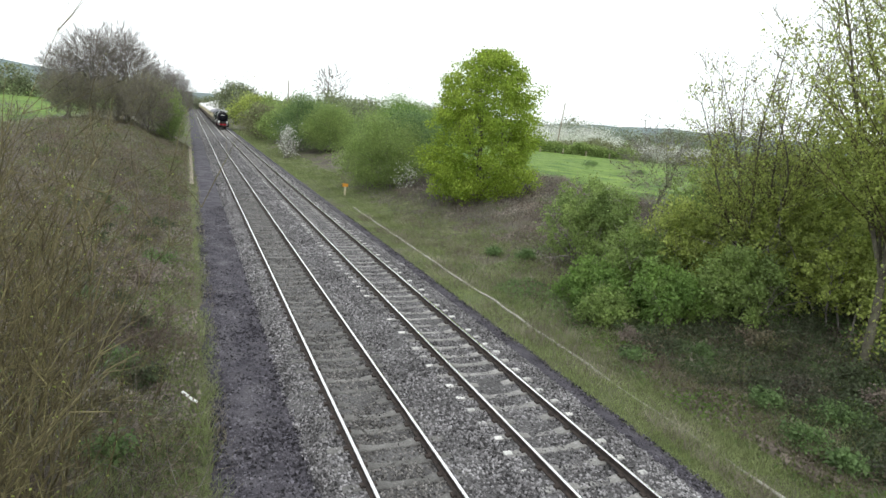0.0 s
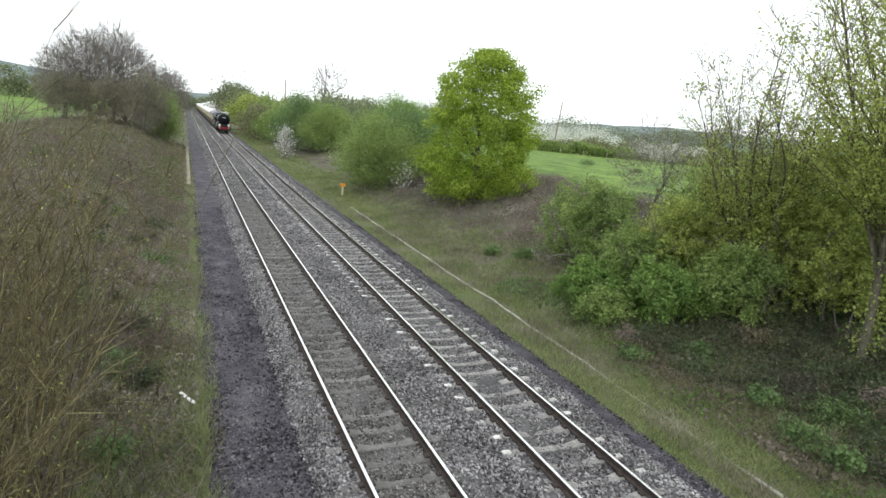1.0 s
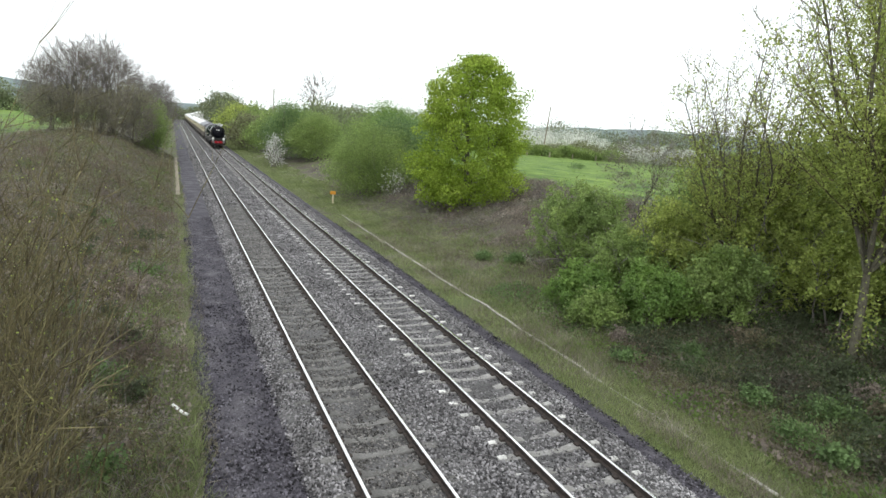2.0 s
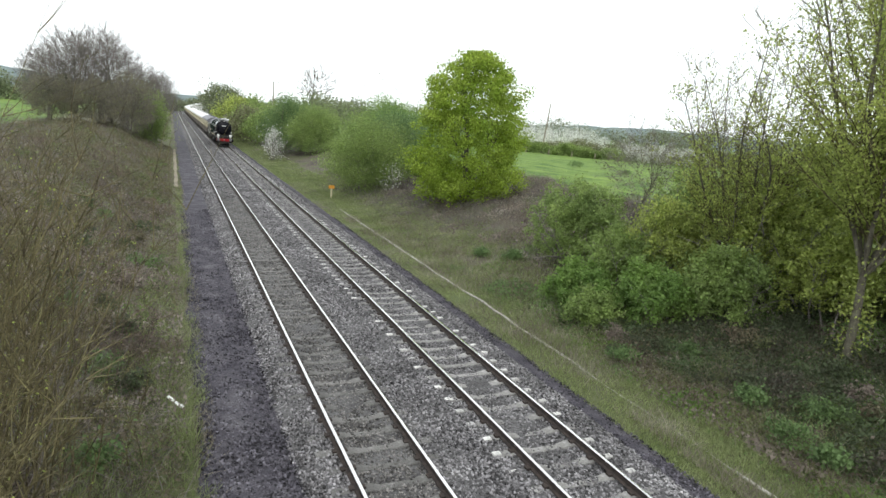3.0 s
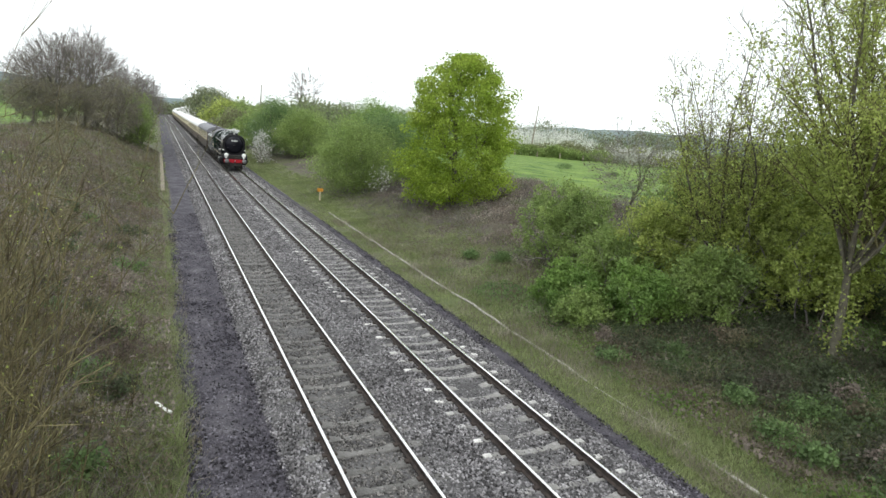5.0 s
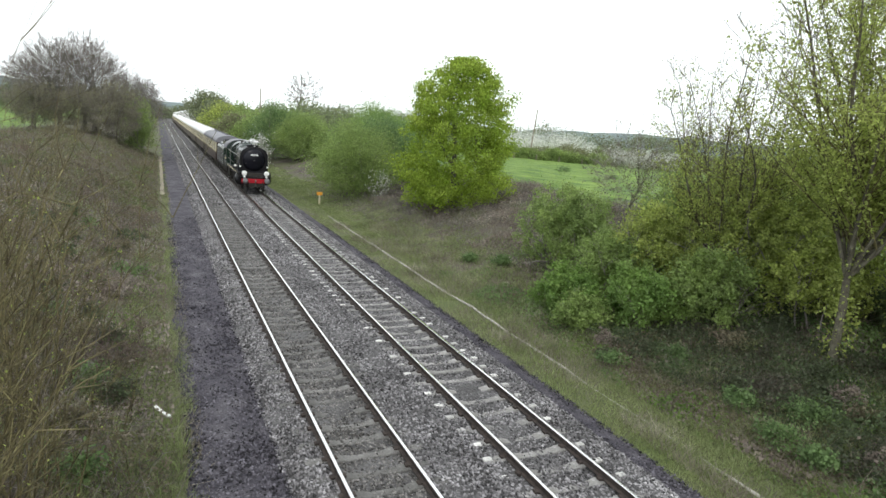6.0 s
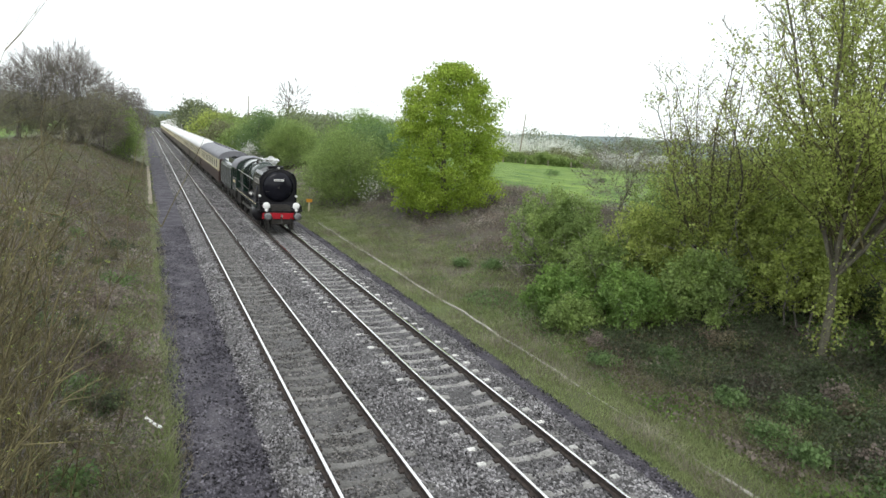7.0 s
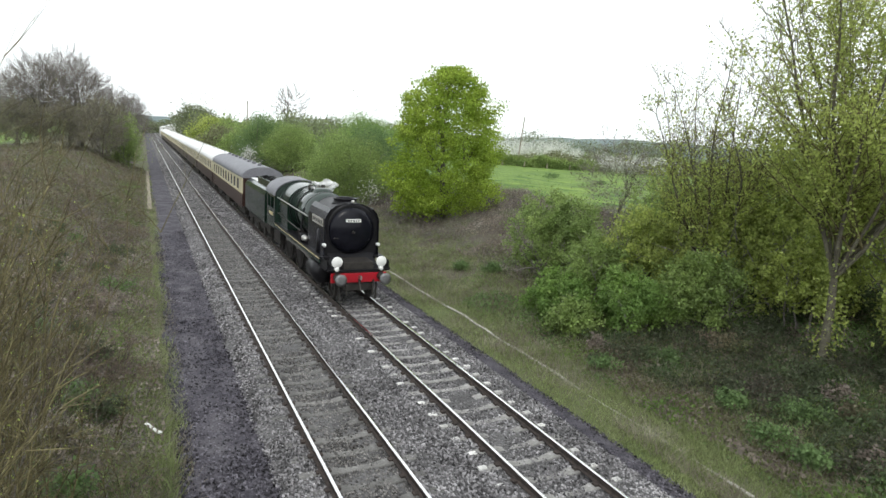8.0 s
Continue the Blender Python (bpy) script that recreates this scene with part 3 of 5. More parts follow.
def winter_tree(x, y, height, half, seed, label, n=800, low=0.25, r=0.22, twig_r=0.016, mat="twig_grey", bark="bark", leaf="", leaf_n=0, name="bare_tree"):
    """Bare tree with a domed crown: limbs inside, sprays of fine twigs all round its outside."""
    rng, pr = np.random.default_rng(seed), random.Random(seed)
    tree = tagged(new(name), label, "tree")
    tree.location = (x, y, ground_z(x, y) - 0.05)
    segs, tips = [], []
    grow(pr, (0, 0, 0), (0, 0, 1), height * 0.34, r, 3, segs, tips, kids=3, shrink=0.72, wander=0.10, up=0.10, spread=0.5)
    segs = [q for q in segs if q[1][2] < height * 0.9 and math.hypot(q[1][0], q[1][1]) < half * 0.85]
    v, f = tubes(segs, 5)
    part("trunk", mesh_from("trunk", v, f, M[bark]), None, tree)
    mid = np.array([0, 0, height * (0.5 + low / 2)])
    radii = np.array([half, half, height * (0.5 - low / 2)])
    d = rng.normal(size=(n, 3))
    d /= np.linalg.norm(d, axis=1, keepdims=True)
    lump = 1 + 0.10 * np.sin(d[:, :1] * 6 + seed) * np.sin(d[:, 2:] * 5 + seed * 2)
    a = mid + d * radii * lump * rng.uniform(0.35, 0.82, (n, 1))
    out = d * [1, 1, 0.6] + [0, 0, 0.45] + rng.normal(size=(n, 3)) * 0.28
    out /= np.linalg.norm(out, axis=1, keepdims=True)
    length = height * rng.uniform(0.08, 0.17, (n, 1))
    b = a + out * length * 0.5
    out2 = out + rng.normal(size=(n, 3)) * 0.25 + [0, 0, 0.15]
    c = b + out2 * length * 0.5
    twigs = [(p, q, twig_r, twig_r * 0.8) for p, q in zip(a, b)] + [(p, q, twig_r * 0.8, twig_r * 0.4) for p, q in zip(b, c)]
    ends = [c]
    for k in range(6):
        t = rng.uniform(0, 1, (n, 1))
        p = np.where(t < 0.5, a + (b - a) * t * 2, b + (c - b) * (t * 2 - 1))
        e = out2 + rng.normal(size=(n, 3)) * 0.6
        q = p + e * length * rng.uniform(0.15, 0.45, (n, 1))
        twigs += [(g, h, twig_r * 0.6, twig_r * 0.35) for g, h in zip(p, q)]
        ends.append(q)
    v, f = tubes(twigs, 3)
    tagged(part("twig_spray", mesh_from("twig_spray", v, f, M[mat]), None, tree), kind="stuff")
    if leaf:
        e = np.concatenate(ends)
        v, f = leaves(rng, e[rng.integers(0, len(e), leaf_n)] + rng.normal(size=(leaf_n, 3)) * 0.1, 0.11, 0.7, corners=3)
        tagged(part("bud_spray", mesh_from("bud_spray", v, f, M[leaf]), None, tree), kind="stuff")
    return tree


def fan_tree(x, y, height, stems, fan, seed, label, fork=2.6, r=0.15, leaf="leaf_olive", leaf_n=20000, leaf_size=0.09, twig_r=0.008, bias=(0, 0), top=1.0):
    """Tree that forks low into a fan of rising stems with upswept side branches and loose young leaves."""
    rng, pr = np.random.default_rng(seed), random.Random(seed)
    tree = tagged(new("tree"), label, "tree")
    tree.location = (x, y, ground_z(x, y) - 0.08)
    trunk, fine, spots = [], [], []
    p = Vector((0, 0, 0))
    for i in range(4):
        q = p + Vector((pr.gauss(-0.03, 0.03), pr.gauss(0, 0.03), fork / 4))
        trunk.append((tuple(p), tuple(q), r * (1.25 - 0.1 * i), r * (1.15 - 0.1 * i)))
        p = q

    def side(p, d, length, rad, level):
        steps = 5
        for i in range(steps):
            d = (d + Vector((pr.gauss(0, 0.14), pr.gauss(0, 0.14), pr.gauss(0.06, 0.10)))).normalized()
            q = p + d * length / steps
            fine.append((tuple(p), tuple(q), max(twig_r, rad * (1 - i / 6)), max(twig_r * 0.7, rad * (1 - (i + 1) / 6))))
            p = q
            spots.append((*p, 1.0 if level else 1.6))
            if level:
                for _ in range(1 + (pr.random() < 0.35)):
                    side(p, (d + Vector((pr.gauss(0, 0.5), pr.gauss(0, 0.5), pr.gauss(0.1, 0.35)))).normalized(), length * pr.uniform(0.25, 0.5), rad * 0.45, level - 1)

    for k in range(stems):
        a = 2 * math.pi * (k + pr.uniform(-0.25, 0.25)) / stems
        lean = fan * pr.uniform(0.45, 1.0)
        d = Vector((math.cos(a) * lean + bias[0], math.sin(a) * lean + bias[1], 1)).normalized()
        q0, rad, steps = Vector(p), r * pr.uniform(0.42, 0.62), 10
        length = (height - fork) * pr.uniform(0.8, 1.05)
        for i in range(steps):
            d = (d + Vector((pr.gauss(0, 0.07), pr.gauss(0, 0.07), 0.07))).normalized()
            q1 = q0 + d * length / steps
            r1 = max(0.014, rad * (1 - 0.085 * (i + 1)))
            trunk.append((tuple(q0), tuple(q1), max(0.014, rad * (1 - 0.085 * i)), r1))
            q0 = q1
            for _ in range(2 + (i % 2)):
                e = Vector((pr.gauss(0, 0.85), pr.gauss(0, 0.85), 0.30))
                side(q0, (d * 0.7 + e).normalized(), length * 0.33 * (1.15 - 0.075 * i) * pr.uniform(0.6, 1.1), r1 * 0.5, 1)
    v, f = tubes(trunk, 7)
    part("trunk", mesh_from("trunk", v, f, M["bark"]), None, tree)
    v, f = tubes(fine, 3)
    tagged(part("branch_spray", mesh_from("branch_spray", v, f, M["bough"]), None, tree), kind="stuff")
    e = np.array(spots)
    w = e[:, 3] * np.interp(e[:, 2] / height, [0, 0.35, 0.6, 1.0], [3.2, 2.8, 0.8, 0.42 * top])
    pick = rng.choice(len(e), leaf_n, p=w / w.sum())
    at = e[pick, :3] + np.clip(rng.normal(size=(leaf_n, 3)), -1.6, 1.6) * 0.10
    shoots = np.array([(0, 0, fork * 1.3)]) * rng.random((leaf_n // 70, 1)) + np.clip(rng.normal(size=(leaf_n // 70, 3)), -1.8, 1.8) * [0.28, 0.28, 0.15]
    v, f = leaves(rng, np.concatenate([at, shoots + [0, 0, 0.15]]), leaf_size, 0.7)
    part("crown", mesh_from("crown", v, f, M[leaf]), None, tree)
    return tree


def twig_thicket(x, y, half, height, n, seed, label, mat="twig", dx=0.12, r=0.0095, leaf=None, leaf_n=0, lean=0.35, wander=0.10, side=(0.14, 0.34), name="thicket"):
    """Bare arching shoots with side twigs, springing from one patch of ground."""
    pr, rng = random.Random(seed), np.random.default_rng(seed)
    thing = tagged(new(name), label, "shrub")
    z0 = ground_z(x, y)
    thing.location = (x, y, z0)
    segs, ends = [], []

    def shoot(p, d, length, rad, level):
        steps = 7 if level == 2 else 4
        for i in range(steps):
            d = (d + Vector((pr.gauss(0, wander), pr.gauss(0, wander), pr.gauss(-0.02, 0.08)))).normalized()
            q = p + d * length / steps
            segs.append((tuple(p), tuple(q), rad * (1 - i / (steps + 1)), rad * (1 - (i + 1) / (steps + 1))))
            p = q
            if level and i > 0:
                for _ in range(2 if level == 2 else int(pr.random() < 0.65)):
                    shoot(p, (d + Vector((pr.gauss(0, 0.5), pr.gauss(0, 0.5), pr.gauss(0.05, 0.4)))).normalized(), length * pr.uniform(*side), rad * 0.5, level - 1)
            ends.append(tuple(p))

    for _ in range(n):
        a = pr.uniform(0, 2 * math.pi)
        k = half * math.sqrt(pr.random())
        px, py = math.cos(a) * k, math.sin(a) * k
        shoot(Vector((px, py, ground_z(x + px, y + py) - z0 - 0.05)), Vector((pr.gauss(dx, lean), pr.gauss(0, lean), 1)).normalized(), height * pr.uniform(0.55, 1.1), r * pr.uniform(0.7, 1.4), 2)
    v, f = tubes(segs, 3)
    tagged(part("stem", mesh_from("stem", v, f, M[mat]), None, thing), kind="stuff")
    if leaf:
        e = np.array(ends)
        v, f = leaves(rng, e[rng.integers(0, len(e), leaf_n)] + rng.normal(size=(leaf_n, 3)) * 0.02, 0.035, 0.6)
        tagged(part("bud_spray", mesh_from("bud_spray", v, f, M[leaf]), None, thing), kind="stuff")
    return thing


def hedge(points, height, half, mat, seed, label, n, leaf, name="hedge"):
    """A run of hedge along a line of the plan, lumpy on top."""
    rng = np.random.default_rng(seed)
    pts = np.array(points, float)
    t = rng.random(max(30, n // 60)) * (len(pts) - 1)
    i = np.minimum(t.astype(int), len(pts) - 2)
    c = pts[i] + (pts[i + 1] - pts[i]) * (t - i)[:, None] + rng.normal(size=(len(t), 2)) * half * 0.5
    top = height * (0.75 + 0.25 * np.sin(t * 9 + seed) * np.sin(t * 23 + 1)) * rng.uniform(0.15, 1.0, len(t))
    g = np.array([ground_z(a, b) for a, b in c])
    c = np.column_stack([c, g + top])
    which = rng.integers(0, len(c), n)
    p = c[which] + np.clip(rng.normal(size=(n, 3)), -1.5, 1.5) * height * np.array([0.22, 0.22, 0.12])
    v, f = leaves(rng, p, leaf, 0.9, corners=3)
    return tagged(new(name, mesh_from(name, v, f, M[mat])), label, "hedge", kind="stuff")


def grass(name, n, x0, x1, y0, y1, height, width, mat, seed, label, power=1.5, keep=None, lean=0.6):
    rng = np.random.default_rng(seed)
    x, y = rng.uniform(x0, x1, n), y0 + (y1 - y0) * rng.random(n) ** power
    tuft = np.array([noise.noise((a * 0.55, b * 0.45, seed)) for a, b in zip(x, y)])
    ok = tuft + rng.normal(size=n) * 0.16 > (keep if keep is not None else -2)
    x, y, tuft = x[ok], y[ok], tuft[ok]
    z = np.array([ground_z(a, b) for a, b in zip(x, y)]) - 0.03
    v, f = blades(rng, np.stack([x, y, z], 1), height, width, lean)
    return tagged(new(name, mesh_from(name, v, f, M[mat])), label, "grass", kind="stuff")


def low_leaves(name, n, x0, x1, y0, y1, height, leaf, mat, seed, label, keep=0.0, power=1.4):
    rng = np.random.default_rng(seed)
    x, y = rng.uniform(x0, x1, n), y0 + (y1 - y0) * rng.random(n) ** power
    tuft = np.array([noise.noise((a * 0.5, b * 0.4, seed)) for a, b in zip(x, y)])
    ok = tuft + rng.normal(size=n) * 0.14 > keep
    x, y, tuft = x[ok], y[ok], tuft[ok]
    z = np.array([ground_z(a, b) for a, b in zip(x, y)]) + height * rng.random(len(x)) * np.clip(0.3 + (tuft - keep) * 2.5, 0.2, 1.3)
    v, f = leaves(rng, np.stack([x, y, z], 1), leaf, 0.85, flat=0.5, corners=3)
    return tagged(new(name, mesh_from(name, v, f, M[mat])), label, "undergrowth", kind="stuff")


# right bank, near: tall half-leafed tree and the scrub below it
fan_tree(17.5, 10.3, 13.5, 11, 0.62, 27, "tall tree forking low into rising stems with young olive leaves", leaf_n=52000, r=0.115, fork=2.6, bias=(0.13, -0.05))
fan_tree(19.8, 16.4, 9.0, 10, 0.7, 22, "slender tree in early leaf with bare upswept tops", leaf_n=13000, r=0.10, fork=0.8, bias=(-0.12, 0.05), top=0.12, twig_r=0.008)
fan_tree(21.8, 12.2, 11.5, 7, 0.55, 24, "tree in early leaf high on the bank", leaf_n=16000, r=0.13, fork=1.5)
for i, (x, y, hgt, w) in enumerate([(23.6, 26.5, 5.4, 2.6), (26.6, 23.8, 5.8, 2.8)]):
    winter_tree(x, y, hgt, w, 23 + 40 * i, "grey twiggy budding tree on the bank crest", n=420, low=0.05, r=0.06, twig_r=0.008, leaf="leaf_grey", leaf_n=1500, name="tree")
BUSHES = [(17.2, 22.8, 3.7, 2.4, "leaf_mid", "broad yellow-green budding bush on the bank", 26000), (13.7, 16.9, 1.2, 1.0, "leaf_mid", "low twiggy green bush at the bank foot", 6000), (14.3, 18.4, 1.9, 1.4, "leaf_green", "fresh green hawthorn bush at the bank foot", 15000),
          (16.2, 18.6, 2.6, 1.6, "leaf_mid", "olive green bush on the bank", 13000), (18.0, 18.0, 3.4, 1.9, "leaf_olive", "yellowish bush on the bank", 15000),
          (15.6, 15.9, 2.0, 1.4, "leaf_green", "sprawling green bush beneath the trees", 13000), (17.4, 14.6, 2.6, 1.6, "leaf_mid", "green bush beneath the tall tree", 14000),
          (19.6, 15.0, 4.0, 1.9, "leaf_olive", "olive green bush beneath the tall tree", 16000), (19.3, 12.2, 3.6, 1.7, "leaf_olive", "olive bush beside the trunk", 14000),
          (20.6, 9.6, 4.6, 2.0, "leaf_olive", "leafy olive green bush behind the trunk", 16000), (18.4, 8.0, 2.6, 1.3, "leaf_olive", "leafy shoots round the foot of the tree", 10000),
          (20.5, 19.5, 4.0, 2.1, "leaf_mid", "dull green bush on the bank crest", 14000), (22.5, 16.0, 5.2, 2.4, "leaf_olive", "tall olive bush on the bank crest", 16000),
          (22.4, 13.0, 5.6, 2.2, "leaf_olive", "tall yellow-olive bush on the bank", 16000)]
for i, (x, y, hgt, w, mat, lab, n) in enumerate(BUSHES):
    shrub(x, y, hgt, w, mat, 31 + i, lab, n=int(n * 0.95), leaf=0.10, clump=0.15)

# right bank, middle: the full lime-green tree and a row of bushes
leafy_tree(19.3, 39.4, 10.5, 4.0, "leaf_lime", 41, "full round-crowned tree in bright lime-green spring leaf")
shrub(15.6, 51.0, 5.6, 3.7, "leaf_mid", 42, "broad dull green bush on the bank", n=50000, leaf=0.115)
shrub(19.5, 54.0, 5.5, 4.2, "leaf_dark", 43, "broad dark green bush on the bank", n=50000, leaf=0.115)
shrub(22.5, 66.0, 6.0, 4.5, "leaf_green", 44, "tall fresh green bush behind the others", n=46000, leaf=0.13)
shrub(18.4, 85.0, 5.7, 4.0, "leaf_mid", 45, "rounded green bush along the line", n=38000, leaf=0.15)
shrub(16.2, 92.0, 7.3, 4.2, "leaf_dark", 46, "tall dark green bush along the line", n=40000, leaf=0.15)
shrub(12.3, 84.0, 4.2, 1.1, "blossom", 47, "blackthorn bush in white blossom", n=1300, leaf=0.16)
shrub(16.6, 47.6, 2.3, 0.9, "blossom", 57, "small blackthorn bush in white blossom", n=420, leaf=0.12)
shrub(16.0, 112.0, 5.8, 4.5, "leaf_mid", 48, "yellow-green bush along the line", n=10000, leaf=0.32)
shrub(14.0, 124.0, 6.0, 4.6, "leaf_grey", 49, "grey-green budding bush along the line", n=9000, leaf=0.32)
shrub(18.0, 140.0, 6.6, 5.5, "leaf_mid", 50, "dull green bush far along the line", n=9000, leaf=0.4)
shrub(16.0, 165.0, 7.6, 6.0, "leaf_olive", 51, "yellow-green bush far along the line", n=9000, leaf=0.45)
shrub(17.0, 205.0, 8.6, 6.0, "leaf_far", 52, "tall green tree far along the line", n=9000, leaf=0.5)
shrub(18.0, 250.0, 12.0, 9.0, "leaf_far", 53, "distant trees beside the line", n=9000, leaf=0.6)
winter_tree(31.6, 150.0, 14.2, 4.6, 65, "bare spreading tree behind the hedges", n=120, low=0.35, r=0.3, twig_r=0.04, mat="branch", bark="branch")

for i, (x, y, hgt, w) in enumerate([(50.0, 69.0, 0.9, 1.3), (15.2, 25.2, 0.4, 0.5), (14.4, 27.0, 0.35, 0.4), (56.0, 66.0, 0.4, 0.7), (13.2, 7.6, 0.45, 0.5), (13.9, 10.2, 0.35, 0.45), (-0.55, 8.4, 0.3, 0.3), (-0.3, 7.4, 0.28, 0.28), (-1.3, 11.0, 0.35, 0.4)]):
    shrub(x, y, hgt, w, "leaf_dark", 230 + i, "small dark green weedy tuft", n=1500, leaf=0.09, name="weed_tuft", clump=0.12)

# left: tall bare trees along the bank
LEFT_TREES = [(-3.4, 93.0, 9.8, 3.8), (-7.0, 90.0, 11.2, 4.8), (-11.0, 89.0, 11.8, 4.6), (-9.0, 98.0, 13.0, 5.4), (-14.3, 93.0, 9.6, 3.2), (-2.2, 116.0, 10.5, 3.4)]
for i, (x, y, hgt, w) in enumerate(LEFT_TREES):
    winter_tree(x, y, hgt, w, 70 + i, "bare grey-brown winter tree with a domed crown on the bank", n=900, low=0.08, leaf="leaf_grey", leaf_n=900)
for i, (x, y, hgt, w, mat) in enumerate([(-4.4, 83.0, 7.6, 2.8, "leaf_scrub"), (-8.5, 85.0, 6.0, 3.0, "leaf_scrub"), (-13.0, 86.0, 6.0, 3.2, "leaf_scrub"), (-6.0, 94.0, 7.0, 3.4, "leaf_scrub")]):
    winter_tree(x, y, hgt, w, 80 + i, "dense grey-brown twiggy bush under bare trees", n=520, low=0.0, r=0.08, leaf=mat, leaf_n=15000, name="scrub_bush")
shrub(-2.3, 88.0, 6.4, 1.8, "leaf_mid", 84, "green budding bush at the foot of bare trees", n=14000, leaf=0.14)
SCRUB = [(-5.0, 21.0, 1.3, 1.2), (-6.2, 26.0, 1.5, 1.5), (-4.2, 29.0, 0.9, 1.3), (-7.6, 32.0, 1.7, 1.7), (-5.2, 36.0, 1.0, 1.5), (-9.4, 40.0, 1.9, 2.0), (-6.2, 44.0, 1.2, 1.7),
         (-11.5, 48.0, 2.2, 2.4), (-7.5, 53.0, 1.5, 2.0), (-13.0, 60.0, 2.4, 2.6), (-8.0, 64.0, 2.0, 2.2), (-16.0, 72.0, 2.4, 3.0), (-9.0, 74.0, 2.2, 2.6)]
for i, (x, y, hgt, w) in enumerate(SCRUB):
    winter_tree(x, y, hgt, w, 140 + i, "low bare twiggy scrub bush on the bank", n=130, low=0.0, r=0.03, twig_r=0.006 + y * 0.0001, mat=("twig", "twig_grey")[i % 2], leaf="leaf_scrub", leaf_n=260, name="scrub_bush")

# left bank, near: bare arching shoots
BOUGHS = [(-2.1, 6.6, 0.35, 3.0, 7, 0.15), (-2.3, 7.6, 0.4, 3.2, 9, 0.22), (-2.6, 8.8, 0.4, 3.8, 9, 0.25), (-2.0, 7.0, 0.3, 1.6, 8, 0.25), (-2.5, 6.8, 0.3, 3.6, 8, 0.15), (-2.4, 9.6, 0.5, 2.6, 9, 0.25), (-2.3, 6.0, 0.25, 2.6, 8, 0.1), (-3.0, 10.4, 0.5, 4.2, 9, 0.25), (-3.3, 12.0, 0.5, 4.2, 9, 0.2),
          (-3.6, 13.6, 0.5, 4.0, 9, 0.22), (-2.4, 8.6, 0.4, 4.8, 6, 0.10), (-2.7, 9.6, 0.5, 5.4, 7, 0.12), (-3.0, 11.2, 0.5, 5.2, 7, 0.14), (-3.5, 13.0, 0.6, 5.0, 7, 0.14), (-4.2, 15.6, 0.7, 4.8, 7, 0.15), (-2.2, 7.8, 0.3, 4.2, 6, 0.08)]
for i, (x, y, half, hgt, n, dx) in enumerate(BOUGHS):
    twig_thicket(x, y, half, hgt, n, 190 + i, "leaning bush of long bare olive boughs with buds", mat="bough", dx=dx, r=0.017, lean=0.16, wander=0.13, side=(0.12, 0.34), leaf="leaf_olive", leaf_n=60, name="bare_bush")
for i, (x, y, hgt, n) in enumerate([(-1.9, 9.4, 5.4, 6), (-1.7, 8.4, 4.6, 6), (-2.1, 10.8, 5.2, 6), (-2.5, 12.6, 5.0, 7), (-3.0, 15.0, 4.8, 7), (-1.5, 10.2, 3.8, 6), (-2.0, 14.0, 3.6, 6)]):
    twig_thicket(x, y, 0.35, hgt, n, 320 + i, "tall leaning bush of bare olive-brown boughs", mat="bough", dx=0.08, r=0.015, lean=0.11, wander=0.12, side=(0.1, 0.24), leaf="leaf_olive", leaf_n=50, name="bare_bush")
for i, (x, y, hgt) in enumerate([(-3.1, 9.4, 6.9), (-3.9, 12.4, 6.4)]):
    twig_thicket(x, y, 0.3, hgt, 5, 215 + i, "tall slender bare bush with thin twigs", mat="twig", dx=-0.02, r=0.014, lean=0.06, wander=0.06, side=(0.08, 0.2), name="bare_bush")
THICKETS = [(-2.2, 10.0, 0.7, 2.6, 6), (-0.9, 10.8, 0.6, 1.1, 5), (-2.5, 11.6, 0.9, 2.8, 6), (-1.2, 13.0, 0.8, 1.4, 5), (-3.0, 14.4, 1.0, 3.0, 6),
            (-3.8, 16.8, 1.2, 3.0, 6), (-2.0, 18.8, 1.1, 1.4, 5), (-4.4, 20.5, 1.4, 3.0, 6), (-5.4, 25.0, 1.6, 3.2, 6), (-3.0, 27.5, 1.4, 1.8, 5), (-6.8, 30.0, 1.8, 3.2, 6)]
for i, (x, y, half, hgt, n) in enumerate(THICKETS):
    twig_thicket(x, y, half, hgt, n, 90 + i, "thicket of bare olive-brown arching shoots with buds", mat="bough" if i % 2 else "twig_grey", r=0.008 + y * 0.0002, leaf="leaf_mid", leaf_n=150)


def tangle(name, n, x0, x1, y0, y1, length, r, mat, seed, label, power=1.4, keep=-0.2):
    """Low arching dead stems strewn over the bank."""
    rng, pr = np.random.default_rng(seed), random.Random(seed)
    segs = []
    for _ in range(n):
        x, y = pr.uniform(x0, x1), y0 + (y1 - y0) * pr.random() ** power
        if noise.noise((x * 0.45, y * 0.4, seed)) < keep:
            continue
        p = Vector((x, y, ground_z(x, y)))
        d = Vector((pr.gauss(0, 0.8), pr.gauss(0, 0.8), pr.uniform(0.3, 1.4))).normalized()
        k = length * pr.uniform(0.4, 1.3) / 2
        for i in range(2):
            q = p + d * k
            segs.append((tuple(p), tuple(q), r * (1 - i * 0.4), r * (0.6 - i * 0.4)))
            p = q
            d = (d + Vector((pr.gauss(0, 0.25), pr.gauss(0, 0.25), -0.45))).normalized()
    v, f = tubes(segs, 3)
    return tagged(new(name, mesh_from(name, v, f, M[mat])), label, "undergrowth", kind="stuff")


